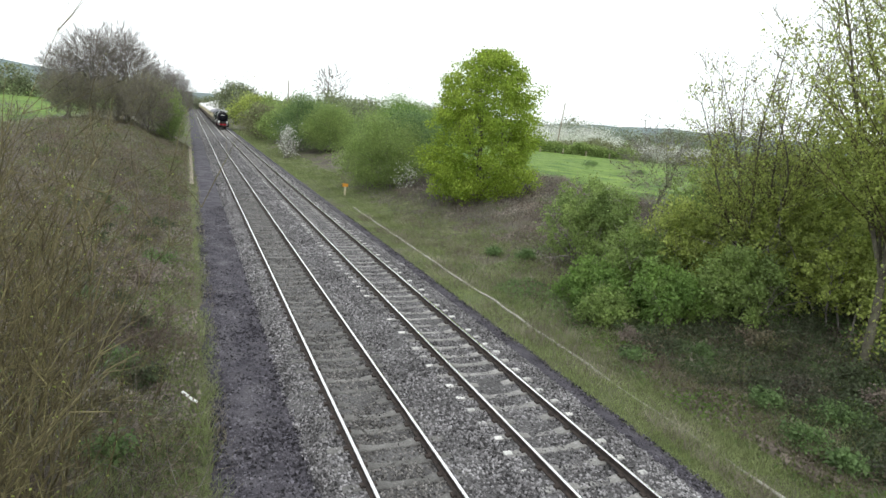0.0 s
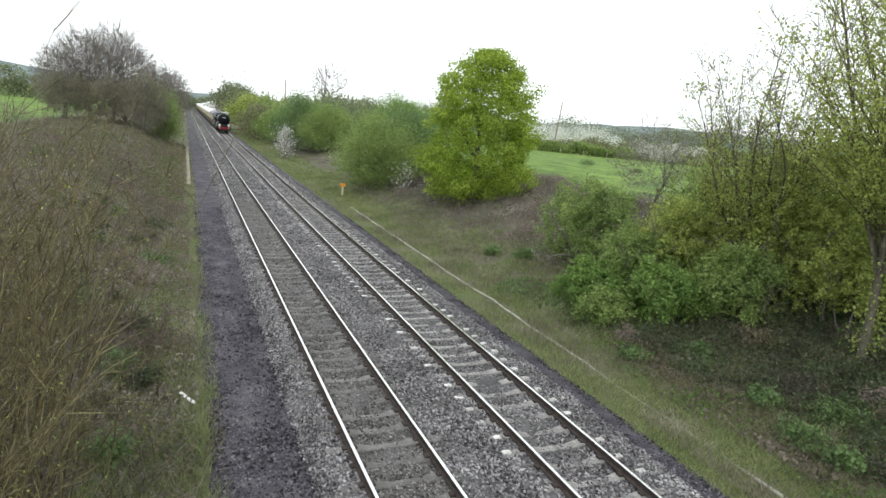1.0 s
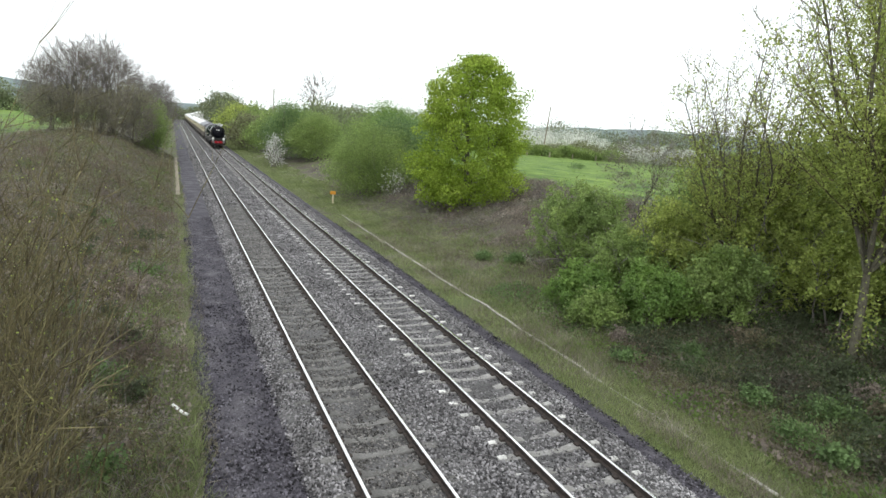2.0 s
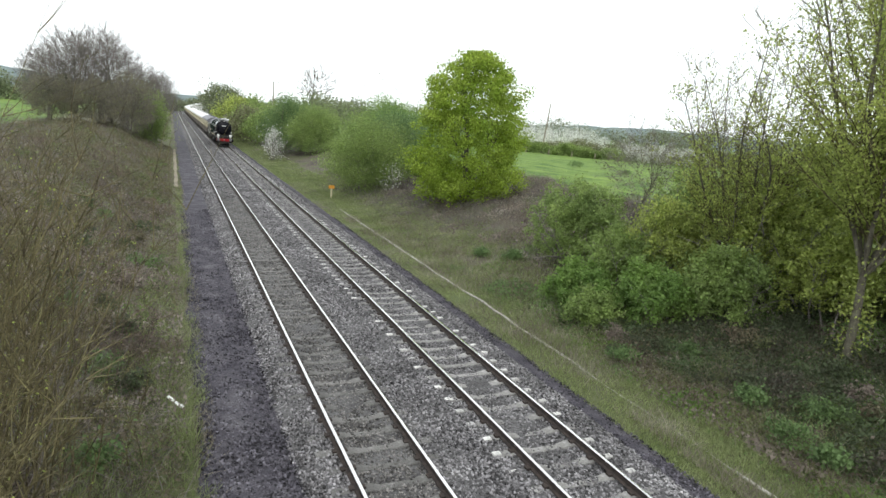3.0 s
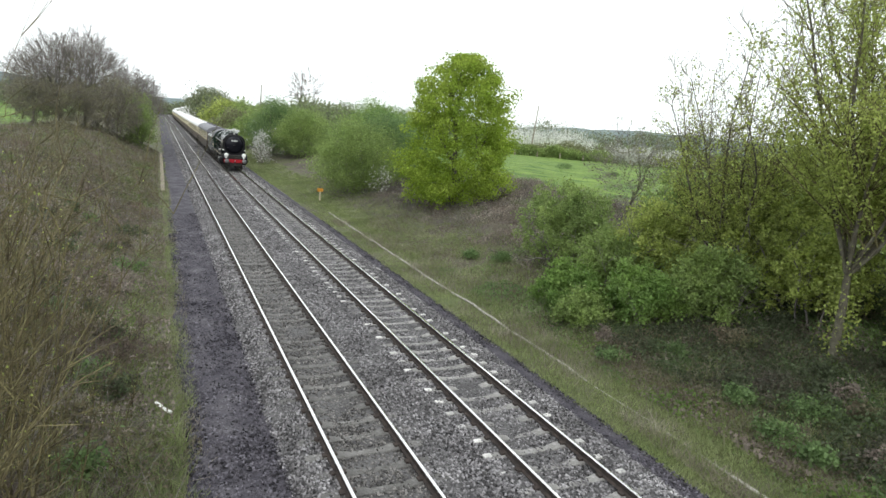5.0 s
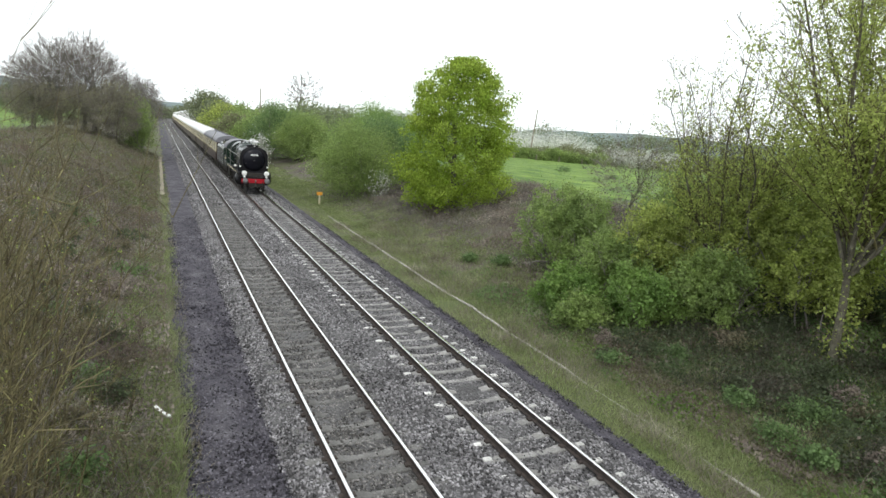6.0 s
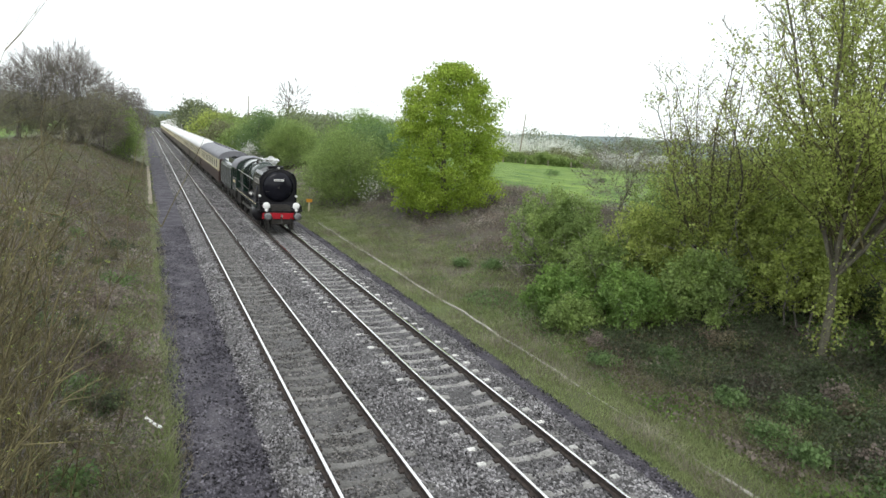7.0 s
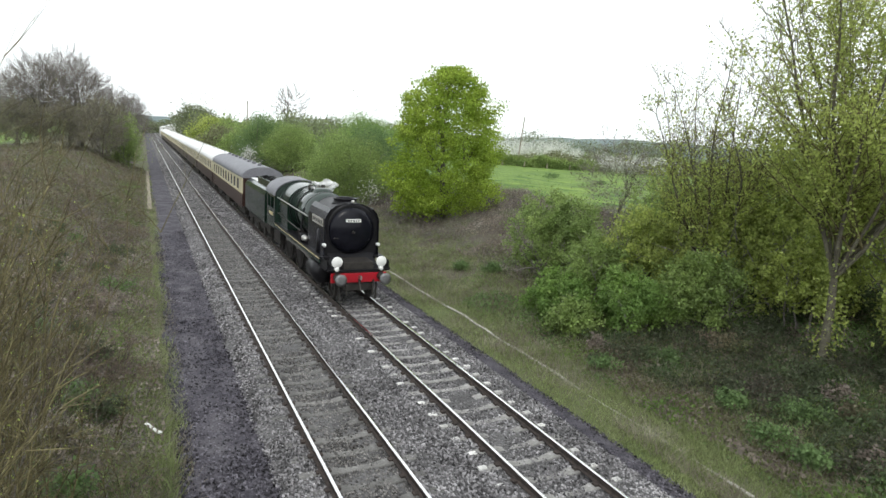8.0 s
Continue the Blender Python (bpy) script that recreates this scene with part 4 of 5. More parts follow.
def brushwood(n, x0, x1, y0, y1, height, r, mat, seed, label, power=1.4, keep=-0.25):
    """Waist-high bare stems in patches over the bank, each with a few side twigs."""
    rng = np.random.default_rng(seed)
    x, y = rng.uniform(x0, x1, n), y0 + (y1 - y0) * rng.random(n) ** power
    tuft = np.array([noise.noise((a * 0.5, b * 0.4, seed)) for a, b in zip(x, y)])
    ok = tuft > keep
    x, y, tuft = x[ok], y[ok], tuft[ok]
    n = len(x)
    p = np.stack([x, y, [ground_z(a, b) - 0.03 for a, b in zip(x, y)]], 1)
    d = rng.normal(size=(n, 3)) * [0.45, 0.45, 0] + [0.12, 0, 1]
    tall = (height * rng.uniform(0.35, 1.2, n) * np.clip(0.7 + tuft, 0.3, 1.4))[:, None]
    segs = []
    for i in range(3):
        q = p + d / np.linalg.norm(d, axis=1, keepdims=True) * tall / 3
        segs += [(a, b, r * (1 - 0.28 * i), r * (0.72 - 0.28 * i)) for a, b in zip(p, q)]
        if i:
            for _ in range(2):
                t = p + (q - p) * rng.random((n, 1))
                e = d + rng.normal(size=(n, 3)) * 0.7
                segs += [(a, b, r * 0.5, r * 0.3) for a, b in zip(t, t + e / np.linalg.norm(e, axis=1, keepdims=True) * tall * 0.3)]
        p, d = q, d + rng.normal(size=(n, 3)) * 0.3 - [0, 0, 0.12]
    v, f = tubes(segs, 3)
    return tagged(new("brushwood", mesh_from("brushwood", v, f, M[mat])), label, "undergrowth", kind="stuff")


brushwood(2100, -5.0, -0.5, 6.0, 18.0, 1.0, 0.0055, "twig_brown", 401, "red-brown bare bramble stems covering the bank")
brushwood(2100, -10.0, -0.5, 16.0, 50.0, 1.2, 0.010, "twig_brown", 402, "red-brown bare scrub covering the bank", power=1.2)
brushwood(900, 13.0, 19.0, 5.5, 18.0, 0.6, 0.0055, "twig_brown", 403, "bare brown bramble stems under the trees")
brushwood(1000, 16.5, 26.0, 23.0, 45.0, 0.9, 0.010, "twig_brown", 404, "bare mauve-brown scrub below the bank crest", power=1.0)

# mounds of bramble on both banks
mound_rng = random.Random(77)
for i in range(64):
    near_left = i < 34
    x = mound_rng.uniform(-5.5, -0.6) if near_left else mound_rng.uniform(12.6, 19.5)
    y = 7.0 + (26.0 if near_left else 13.0) * mound_rng.random() ** 1.3 - (0 if near_left else 1.5)
    hgt = mound_rng.uniform(0.25, 0.6)
    mat, lab = (("bramble", "low mound of brown bramble leaves"), ("litter", "low tangle of pale dead stalks and leaves"), ("weeds", "low dark green weedy mound"), ("leaf_dark", "low clump of fresh green weeds"))[mound_rng.choice((0, 0, 1, 2, 2, 3))]
    shrub(x, y, hgt, hgt * mound_rng.uniform(0.8, 1.5), mat, 300 + i, lab, n=900, leaf=0.075, name="bramble_mound", clump=0.09, twigs="twig")

# verges and undergrowth
grass("verge_grass", 75000, 9.95, 12.4, 5.0, 75.0, 0.14, 0.026, "grass", 101, "short green verge grass beside the ballast", power=2.2, keep=-0.4)
grass("bank_grass", 95000, 11.6, 17.5, 5.0, 66.0, 0.2, 0.03, "grass", 102, "tufty green grass on the bank", keep=-0.35)
grass("dry_grass", 44000, 13.5, 25.0, 10.0, 66.0, 0.2, 0.035, "grass_dry", 103, "dead straw-coloured grass on the bank", power=1.0, keep=-0.15)
grass("far_verge_grass", 20000, 9.8, 14.0, 60.0, 160.0, 0.2, 0.07, "grass", 214, "green verge grass far along the line", power=1.2)
low_leaves("bank_brambles", 34000, 12.6, 22.0, 5.0, 22.0, 0.3, 0.08, "bramble", 216, "brown brambles and dead leaves on the bank", keep=0.0)
low_leaves("bank_undergrowth", 64000, 13.3, 23.0, 4.5, 16.0, 0.35, 0.085, "weeds", 104, "low brambles and weeds covering the bank", keep=-0.4)
low_leaves("leaf_litter", 30000, 12.0, 19.0, 4.5, 30.0, 0.12, 0.08, "litter", 211, "pale dead leaves and stalks on the bank", keep=0.12)
low_leaves("green_weeds", 60000, 11.9, 23.0, 5.0, 26.0, 0.35, 0.09, "leaf_dark", 108, "fresh green nettles and weeds on the bank", keep=0.08)
tangle("dead_stems", 5500, 12.0, 23.0, 5.0, 40.0, 0.5, 0.007, "twig", 109, "grey dead stems lying over the bank")
tangle("dead_stems", 3500, 13.5, 24.0, 34.0, 62.0, 0.9, 0.014, "twig_grey", 217, "grey-brown dead scrub under the bushes", power=1.0, keep=-0.1)
low_leaves("leaf_litter", 26000, 12.0, 19.0, 4.5, 15.0, 0.2, 0.075, "litter", 218, "pale dead leaves and stalks beneath the trees", keep=0.0)
grass("bank_foot_grass", 26000, 10.4, 13.8, 5.0, 40.0, 0.28, 0.024, "grass_dry", 219, "long pale grass along the bank foot", keep=0.0)
grass("left_tufts", 14000, -1.6, 0.45, 6.2, 16.0, 0.42, 0.02, "grass", 222, "lush green grass tufts at the bank foot", keep=0.1)
grass("left_verge", 26000, -0.9, 0.72, 14.0, 85.0, 0.18, 0.03, "grass", 213, "green grass strip along the bank foot", keep=-0.05)
grass("left_grass", 15000, -7.0, 0.55, 6.0, 60.0, 0.2, 0.026, "grass_dry", 105, "dead straw-coloured grass on the bank", keep=-0.1)
grass("left_green_grass", 30000, -5.0, 0.6, 6.0, 60.0, 0.24, 0.026, "grass", 106, "green grass tufts on the bank", keep=0.1)
low_leaves("left_undergrowth", 60000, -8.0, 0.2, 6.0, 50.0, 0.45, 0.07, "bramble", 107, "brown brambles and weeds covering the bank", keep=-0.15)
low_leaves("leaf_litter", 34000, -7.0, 0.3, 6.0, 40.0, 0.3, 0.09, "litter", 212, "pale dead leaves and stalks on the bank", keep=-0.2)
tangle("dead_stems", 4500, -8.0, 0.2, 6.0, 45.0, 0.8, 0.011, "twig_grey", 110, "grey-brown dead stems tangled over the bank")

grass("cess_edge_grass", 12000, 0.05, 0.85, 6.5, 60.0, 0.16, 0.024, "grass_dry", 223, "pale dead grass creeping over the path edge", keep=0.05)
grass("cess_edge_grass", 9000, 0.1, 0.8, 6.5, 50.0, 0.15, 0.022, "grass", 224, "green grass creeping over the path edge", keep=0.12)

low_leaves("bank_brambles", 45000, 15.5, 26.0, 22.0, 62.0, 0.4, 0.11, "litter", 225, "mauve-brown dead brambles below the bank crest", keep=0.05, power=1.0)
tangle("dead_stems", 5000, 15.5, 26.0, 22.0, 50.0, 0.8, 0.011, "twig_grey", 226, "mauve-brown dead bramble stems below the bank crest", power=1.0, keep=-0.2)
low_leaves("left_undergrowth", 60000, -14.0, 0.0, 38.0, 92.0, 0.5, 0.14, "bramble", 227, "brown brambles and weeds along the bank", keep=-0.25, power=1.0)
grass("left_grass", 40000, -16.0, 0.3, 38.0, 92.0, 0.35, 0.05, "grass_dry", 228, "dead straw-coloured grass along the bank", power=1.0, keep=-0.2)
grass("left_green_grass", 30000, -16.0, 0.4, 34.0, 92.0, 0.3, 0.05, "grass", 229, "green grass tufts along the bank", power=1.0, keep=0.0)
tangle("dead_stems", 3000, -14.0, 0.0, 36.0, 90.0, 1.1, 0.018, "twig_grey", 230, "grey-brown dead stems along the bank", power=1.0)

low_leaves("ivy_patches", 26000, 12.0, 20.0, 5.0, 16.0, 0.16, 0.10, "leaf_green", 231, "patches of fresh green ground leaves", keep=0.22)
low_leaves("leaf_litter", 26000, 12.2, 21.0, 4.5, 14.0, 0.16, 0.11, "litter", 232, "grey-mauve dead leaves lying on the bank", keep=-0.05)
tangle("dead_stems", 1600, 12.0, 20.0, 5.0, 16.0, 0.7, 0.009, "grass_dry", 233, "pale straw-coloured dead stalks on the bank", keep=-0.3)
tangle("dead_stems", 1400, -3.5, 0.2, 6.0, 18.0, 0.7, 0.008, "grass_dry", 234, "pale straw-coloured dead stalks on the bank", keep=-0.3)
low_leaves("ivy_patches", 12000, -4.0, 0.2, 6.0, 24.0, 0.16, 0.07, "leaf_green", 235, "patches of fresh green ground leaves", keep=0.2)

grass("field_grass", 24000, 27.0, 80.0, 36.0, 130.0, 0.09, 0.10, "leaf_green", 221, "rough green pasture grass on the field", power=1.0, keep=0.15)

# far fields and hedges on the right
hedge([(58, 150), (75, 130), (92, 112)], 2.9, 1.2, "leaf_mid", 111, "clipped green field hedge", 26000, 0.35)
hedge([(82, 128), (110, 108), (140, 95), (190, 85)], 4.0, 1.8, "leaf_grey", 112, "overgrown grey-brown field hedge", 26000, 0.35)
hedge([(92, 168), (118, 180), (145, 186)], 8.0, 2.4, "blossom", 113, "blackthorn hedge in white blossom", 14000, 0.35)
hedge([(97, 114), (103, 110), (112, 106)], 4.6, 2.0, "blossom", 114, "blackthorn in white blossom by the fence", 7000, 0.3)
hedge([(60, 260), (130, 270), (240, 230)], 12.0, 6.0, "leaf_far", 115, "distant line of budding trees", 40000, 0.6)
hedge([(25, 120), (45, 160), (60, 200)], 7.0, 3.0, "leaf_far", 116, "budding hedge beyond the bushes", 14000, 0.5)
hedge([(-40, 330), (10, 420), (60, 380), (160, 330)], 10.0, 5.0, "leaf_far", 117, "distant trees across the end of the line", 20000, 1.0)
hedge([(-160, 240), (-80, 230), (-30, 210)], 8.0, 3.0, "leaf_far", 118, "distant hedge across a field", 16000, 0.7)


def ridge(name, points, label, seed):
    """A long distant hill with an uneven wooded top."""
    v, f = [], []
    n = 60
    for i in range(n + 1):
        t = i / n * (len(points) - 1)
        k = min(int(t), len(points) - 2)
        x, y, h = (a + (b - a) * (t - k) for a, b in zip(points[k], points[k + 1]))
        h += 9 * noise.noise((i * 0.35, seed, 0)) + 4 * noise.noise((i * 1.3, seed, 2))
        d = Vector((x, y, 0)).normalized()
        for s, q in ((-260, -2), (-120, h * 0.6), (0, h), (180, h * 0.8), (420, -2)):
            v.append((x + d.x * s, y + d.y * s, q))
    for i in range(n):
        for k in range(4):
            f.append((i * 5 + k, i * 5 + k + 5, i * 5 + k + 6, i * 5 + k + 1))
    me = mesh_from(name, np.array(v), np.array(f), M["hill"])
    tagged(new(name, me), label, "hill", kind="structure")


ridge("backdrop_hill", [(-1400, 1500, 95), (-700, 1800, 80), (-100, 2000, 24), (300, 2000, 18)], "wooded hill with blue-green haze in its colour", 1.0)
ridge("backdrop_hill", [(300, 1900, 20), (900, 1500, 26), (1350, 1500, 46), (1700, 1200, 40), (2000, 800, 40)], "wooded hill with blue-green haze in its colour", 2.0)


# ---- small things by the line ----
def post(x, y, h, r, mat, label, name, category, lean=0.0, group=""):
    bm = rod(bmesh.new(), (0, 0, -0.2), (lean * h, 0, h), r, r * 0.85, 10)
    ob = tagged(part(name, bm, M[mat]), label, category, group)
    ob.location = (x, y, ground_z(x, y))
    return ob


def marker_post(x, y):
    thing = tagged(new("marker_post"), "orange-headed white marker post beside the track", "marker")
    thing.location = (x, y, ground_z(x, y))
    part("post", box(bmesh.new(), -0.06, 0.06, -0.06, 0.06, -0.1, 0.75, 0.01), M["cream"], thing)
    part("plate", box(bmesh.new(), -0.24, 0.24, -0.04, 0.04, 0.75, 1.02, 0.03), M["orange"], thing, "orange rounded plate")


marker_post(12.0, 49.5)
for x, y, h, lean in ((80.0, 125.0, 11.5, 0.09), (21.6, 150.0, 10.5, 0.0)):
    pole = tagged(new("utility_pole"), "tall wooden utility pole standing in the fields", "pole")
    pole.location = (x, y, ground_z(x, y))
    part("post", rod(bmesh.new(), (0, 0, -0.5), (lean * h, 0, h), 0.17, 0.12, 10), M["wood"], pole)
    part("cap", rod(bmesh.new(), (lean * h, 0, h), (lean * h * 1.01, 0, h + 0.12), 0.14, 0.05, 10), M["wood"], pole)
for i in range(16):
    x = 62 + i * 4.2
    post(x, 132 - i * 3.0, 1.3, 0.13, "wood", "weathered wooden fence post at the field edge", "fence_post", "fence post", 0.03, "field fence posts")


def cable_pipe():
    """Pale cable pipe along the bank foot, crooked and half sunk in the grass: one swept tube."""
    ys, k, v = np.arange(5.0, 44.0, 0.6), 8, []
    for y in ys:
        x = 11.22 + 0.16 * noise.noise((y * 0.22, 3.0, 0)) + 0.05 * noise.noise((y * 0.9, 5.0, 0))
        z = ground_z(x, y) + 0.03 - 0.06 * max(0.0, min(1.0, (19.0 - y) / 6.0)) + 0.06 * noise.noise((y * 0.6, 8.0, 0))
        v += [(x + 0.05 * math.cos(2 * math.pi * i / k), y, z + 0.05 * math.sin(2 * math.pi * i / k)) for i in range(k)]
    f = [(r * k + i, r * k + (i + 1) % k, (r + 1) * k + (i + 1) % k, (r + 1) * k + i) for r in range(len(ys) - 1) for i in range(k)]
    tagged(new("cable_pipe", mesh_from("cable_pipe", np.array(v), np.array(f), M["concrete"])), "pale grey cable pipe lying along the bank foot", "pipe")


cable_pipe()


def cable_trough(x, y0, y1):
    trough = tagged(new("cable_trough"), "low pale weathered cable trough along the cess", "trough")
    trough.location = (x, 0, ground_z(x, y0) + 0.02)
    me = sheet_of(box(bmesh.new(), -0.16, 0.16, 0.0, 0.95, -0.1, 0.14, 0.015), "trough_cover", M["wood"])
    for k in range(y1 - y0):
        part("trough_cover", me, None, trough).location = (random.gauss(0, 0.01), y0 + k, random.uniform(-0.015, 0.015))


cable_trough(0.32, 52, 92)


def far_shed(x, y, w, d, h, rz):
    shed = tagged(new("far_building"), "long white low building far along the line", "building")
    shed.matrix_world = pose(x, y, ground_z(x, y), 0, 0, rz)
    part("wall", box(bmesh.new(), -w / 2, w / 2, -d / 2, d / 2, -0.3, h), M["white_wall"], shed)
    part("roof", extrude_y(bmesh.new(), [(-w / 2 - 0.3, h + 0.01), (w / 2 + 0.3, h + 0.01), (0, h + w * 0.16)], -d / 2 - 0.3, d / 2 + 0.3), M["roof_white"], shed)


far_shed(14.5, 330, 14, 8, 4.0, 8)


def scrap(x, y):
    """A bent strip of white plastic caught on the bank."""
    bm = box(bmesh.new(), -0.28, 0.02, -0.035, 0.035, 0.0, 0.02)
    bmesh.ops.rotate(bm, verts=bm.verts, cent=(0, 0, 0), matrix=Matrix.Rotation(0.35, 3, "Y"))
    box(bm, 0.0, 0.16, -0.05, 0.03, -0.01, 0.02, 0.006)
    ob = tagged(part("plastic_scrap", bm, M["white"]), "bent strip of white plastic litter on the bank", "litter")
    ob.matrix_world = pose(x, y, ground_z(x, y) + 0.16, 8, 12, -35)


scrap(0.12, 13.7)


def fallen_branch(x, y, length, rz):
    bm = bmesh.new()
    p = Vector((0, 0, 0.06))
    for i in range(6):
        q = p + Vector((length / 6, 0.05 * math.sin(i * 1.7), 0.02 * math.cos(i * 2.1)))
        rod(bm, p, q, 0.03 - i * 0.003, 0.027 - i * 0.003, 7)
        p = q
    rod(bm, (length * 0.4, 0, 0.06), (length * 0.62, 0.22, 0.14), 0.014, 0.008, 6)
    ob = tagged(part("fallen_branch", bm, M["concrete"]), "pale barkless dead branch lying on the bank", "branch")
    ob.matrix_world = pose(x, y, ground_z(x, y) + 0.14, 0, 0, rz)


fallen_branch(15.6, 9.0, 1.3, -28)
fallen_branch(17.2, 12.6, 1.8, 20)


# ---- the train ----
FRONT, SPEED, SLOWING = 148.62, 16.75, 0.105     # place of the front buffers at the start, pace, easing off


def gone(t):
    """Way run by the train since the start."""
    return SPEED * t - SLOWING * t * t


def wheelset(parent, y, r, half, spokes, tyre_mat="frames", name="wheelset"):
    """Two wheels on an axle, turning about x."""
    ws = new(name)
    ws.parent = parent
    ws.location = (0, y, r)
    part("axle", rod(bmesh.new(), (-half, 0, 0), (half, 0, 0), 0.08, n=10), M["frames"], ws)
    for s in (-1, 1):
        bm = bmesh.new()
        x0, x1 = s * (half - 0.03), s * (half + 0.09)
        n = 32
        rings = []
        for x, q in ((x0, r - 0.09), (x0, r + 0.028), (x0 + s * 0.03, r + 0.028), (x0 + s * 0.035, r), (x1, r - 0.004), (x1, r - 0.09)):
            rings.append([bm.verts.new((x, math.cos(2 * math.pi * i / n) * q, math.sin(2 * math.pi * i / n) * q)) for i in range(n)])
        for a, b in zip(rings, rings[1:] + rings[:1]):
            for i in range(n):
                bm.faces.new((a[i], a[(i + 1) % n], b[(i + 1) % n], b[i]))
        part("tyre", bm, M[tyre_mat], ws)
        bm = bmesh.new()
        xm = s * (half + 0.03)
        turned(bm, [(xm - 0.06, 0.16), (xm + 0.06, 0.16)], 16, "X")
        if spokes:
            for i in range(spokes):
                a = 2 * math.pi * i / spokes
                rod(bm, (xm, math.cos(a) * 0.12, math.sin(a) * 0.12), (xm, math.cos(a) * (r - 0.08), math.sin(a) * (r - 0.08)), 0.045, 0.03, 6)
        else:
            turned(bm, [(xm - 0.02, r - 0.08), (xm + 0.02, r - 0.08)], 24, "X")
        part("wheel_centre", bm, M["frames"], ws)
    return ws


def arch(w, z0, z1, n=20):
    """Roof profile from eave to eave."""
    return [(w * math.cos(math.pi * i / n) , z0 + (z1 - z0) * math.sin(math.pi * i / n)) for i in range(n + 1)]


def shell(bm, outer, inner, y0, y1):
    """An arched sheet with thickness between two profiles."""
    return extrude_y(bm, list(outer) + list(inner)[::-1], y0, y1)


def buffers(parent, y, s=1):
    for x in (-0.87, 0.87):
        b = part("buffer", turned(bmesh.new(), [(y + s * 0.6, 0.17), (y + s * 0.25, 0.15), (y + s * 0.22, 0.11), (y + s * 0.05, 0.10)], 16, "Y", (x, 0, 1.06)), M["frames"], parent)
        part("buffer_head", turned(bmesh.new(), [(y + s * 0.06, 0.10), (y + s * 0.05, 0.225), (y + s * 0.02, 0.23), (y, 0.12)], 20, "Y", (x, 0, 1.06)), M["buffer_grey"], b, "greasy grey buffer face")


WHEELS = []            # (object, y, radius) of everything that turns


def locomotive():
    loco = tagged(new("locomotive"), "dark green and black steam locomotive with red buffer beam", "locomotive", group="train")
    P = lambda name, bm, mat, label="", parent=loco: part(name, bm, M[mat], parent, label)
    P("buffer_beam", box(bmesh.new(), -1.10, 1.10, 0.55, 0.65, 0.84, 1.20, 0.015), "red", "red buffer beam")
    buffers(loco, 0.0)
    for x in (-1.02, 1.02):
        P("guard_iron", box(bmesh.new(), x * 0.72 - 0.03, x * 0.72 + 0.03, 0.66, 0.72, 0.12, 0.86), "frames")
        P("steam_pipe", rod(bmesh.new(), (x * 0.55, 0.5, 0.95), (x * 0.5, 0.42, 0.35), 0.035, n=8), "frames", "hanging brake hose")
    P("coupling", rod(bmesh.new(), (0, 0.55, 1.0), (0, 0.32, 0.55), 0.045, n=8), "frames", "dark steel screw coupling")
    P("hook", box(bmesh.new(), -0.04, 0.04, 0.3, 0.56, 0.98, 1.12, 0.015), "bright")
    # front footplate, sloped down between beam and smokebox
    bm = extrude_y(bmesh.new(), [(-1.22, 1.27), (1.22, 1.27), (1.22, 1.33), (-1.22, 1.33)], 0.56, 1.5)
    P("front_platform", bm, "black")
    bm = bmesh.new()
    pr = [(1.28, 1.31), (2.0, 1.95), (2.25, 1.95), (2.25, 1.2), (1.28, 1.2)]
    a = [bm.verts.new((-0.95, y, z)) for y, z in pr]
    b = [bm.verts.new((0.95, y, z)) for y, z in pr]
    for i in range(5):
        bm.faces.new((a[i], a[(i + 1) % 5], b[(i + 1) % 5], b[i]))
    bm.faces.new(a)
    bm.faces.new(b[::-1])
    P("cylinder_cover", bm, "black")
    P("main_frame", box(bmesh.new(), -0.58, 0.58, 0.65, 12.6, 0.5, 1.6), "frames")
    # smokebox, chimney, boiler, firebox
    sb = P("smokebox", turned(bmesh.new(), [(1.75, 0.93), (1.75, 1.0), (1.8, 1.02), (4.3, 1.02), (4.3, 0.9)], 36, "Y", (0, 0, 2.72)), "black")
    sheet = [(-1.06, 1.5), (1.06, 1.5), (1.10, 2.75), (1.06, 3.1), (0.92, 3.42), (0.66, 3.62), (0.3, 3.73), (-0.3, 3.73), (-0.66, 3.62), (-0.92, 3.42), (-1.06, 3.1), (-1.10, 2.75)]
    P("front_sheet", extrude_y(bmesh.new(), sheet, 1.78, 1.83), "black", "black sheet joining the deflectors round the smokebox")
    P("smokebox_door", turned(bmesh.new(), [(1.77, 0.92), (1.71, 0.91), (1.62, 0.72), (1.55, 0.42), (1.52, 0.12)], 36, "Y", (0, 0, 2.66)), "gloss_black", "glossy black domed smokebox door")
    P("number_plate", box(bmesh.new(), -0.30, 0.30, 1.50, 1.54, 3.02, 3.14, 0.005), "white", "pale cast plate with dark bars")
    for i in range(5):
        P("plate_bar", box(bmesh.new(), -0.23 + i * 0.1, -0.17 + i * 0.1, 1.494, 1.50, 3.05, 3.11), "black")
    P("door_dart", turned(bmesh.new(), [(1.53, 0.06), (1.42, 0.05), (1.40, 0.02)], 12, "Y", (0, 0, 2.62)), "frames")
    for x in (-0.45, 0.45):
        P("door_hinge", box(bmesh.new(), x - 0.3, x + 0.02, 1.60, 1.64, 2.62 + x * 0.6, 2.66 + x * 0.6), "frames")
    P("chimney", turned(bmesh.new(), [(3.60, 0.56), (3.66, 0.48), (3.78, 0.46), (3.82, 0.52), (3.85, 0.50), (3.84, 0.40), (3.7, 0.38)], 24, "Z", (0, 2.75, 0)), "black")
    P("boiler", turned(bmesh.new(), [(4.3, 0.98), (4.31, 1.0), (8.2, 1.10), (8.21, 1.08)], 40, "Y", (0, 0, 2.74)), "loco_green", "glossy dark green boiler cladding")
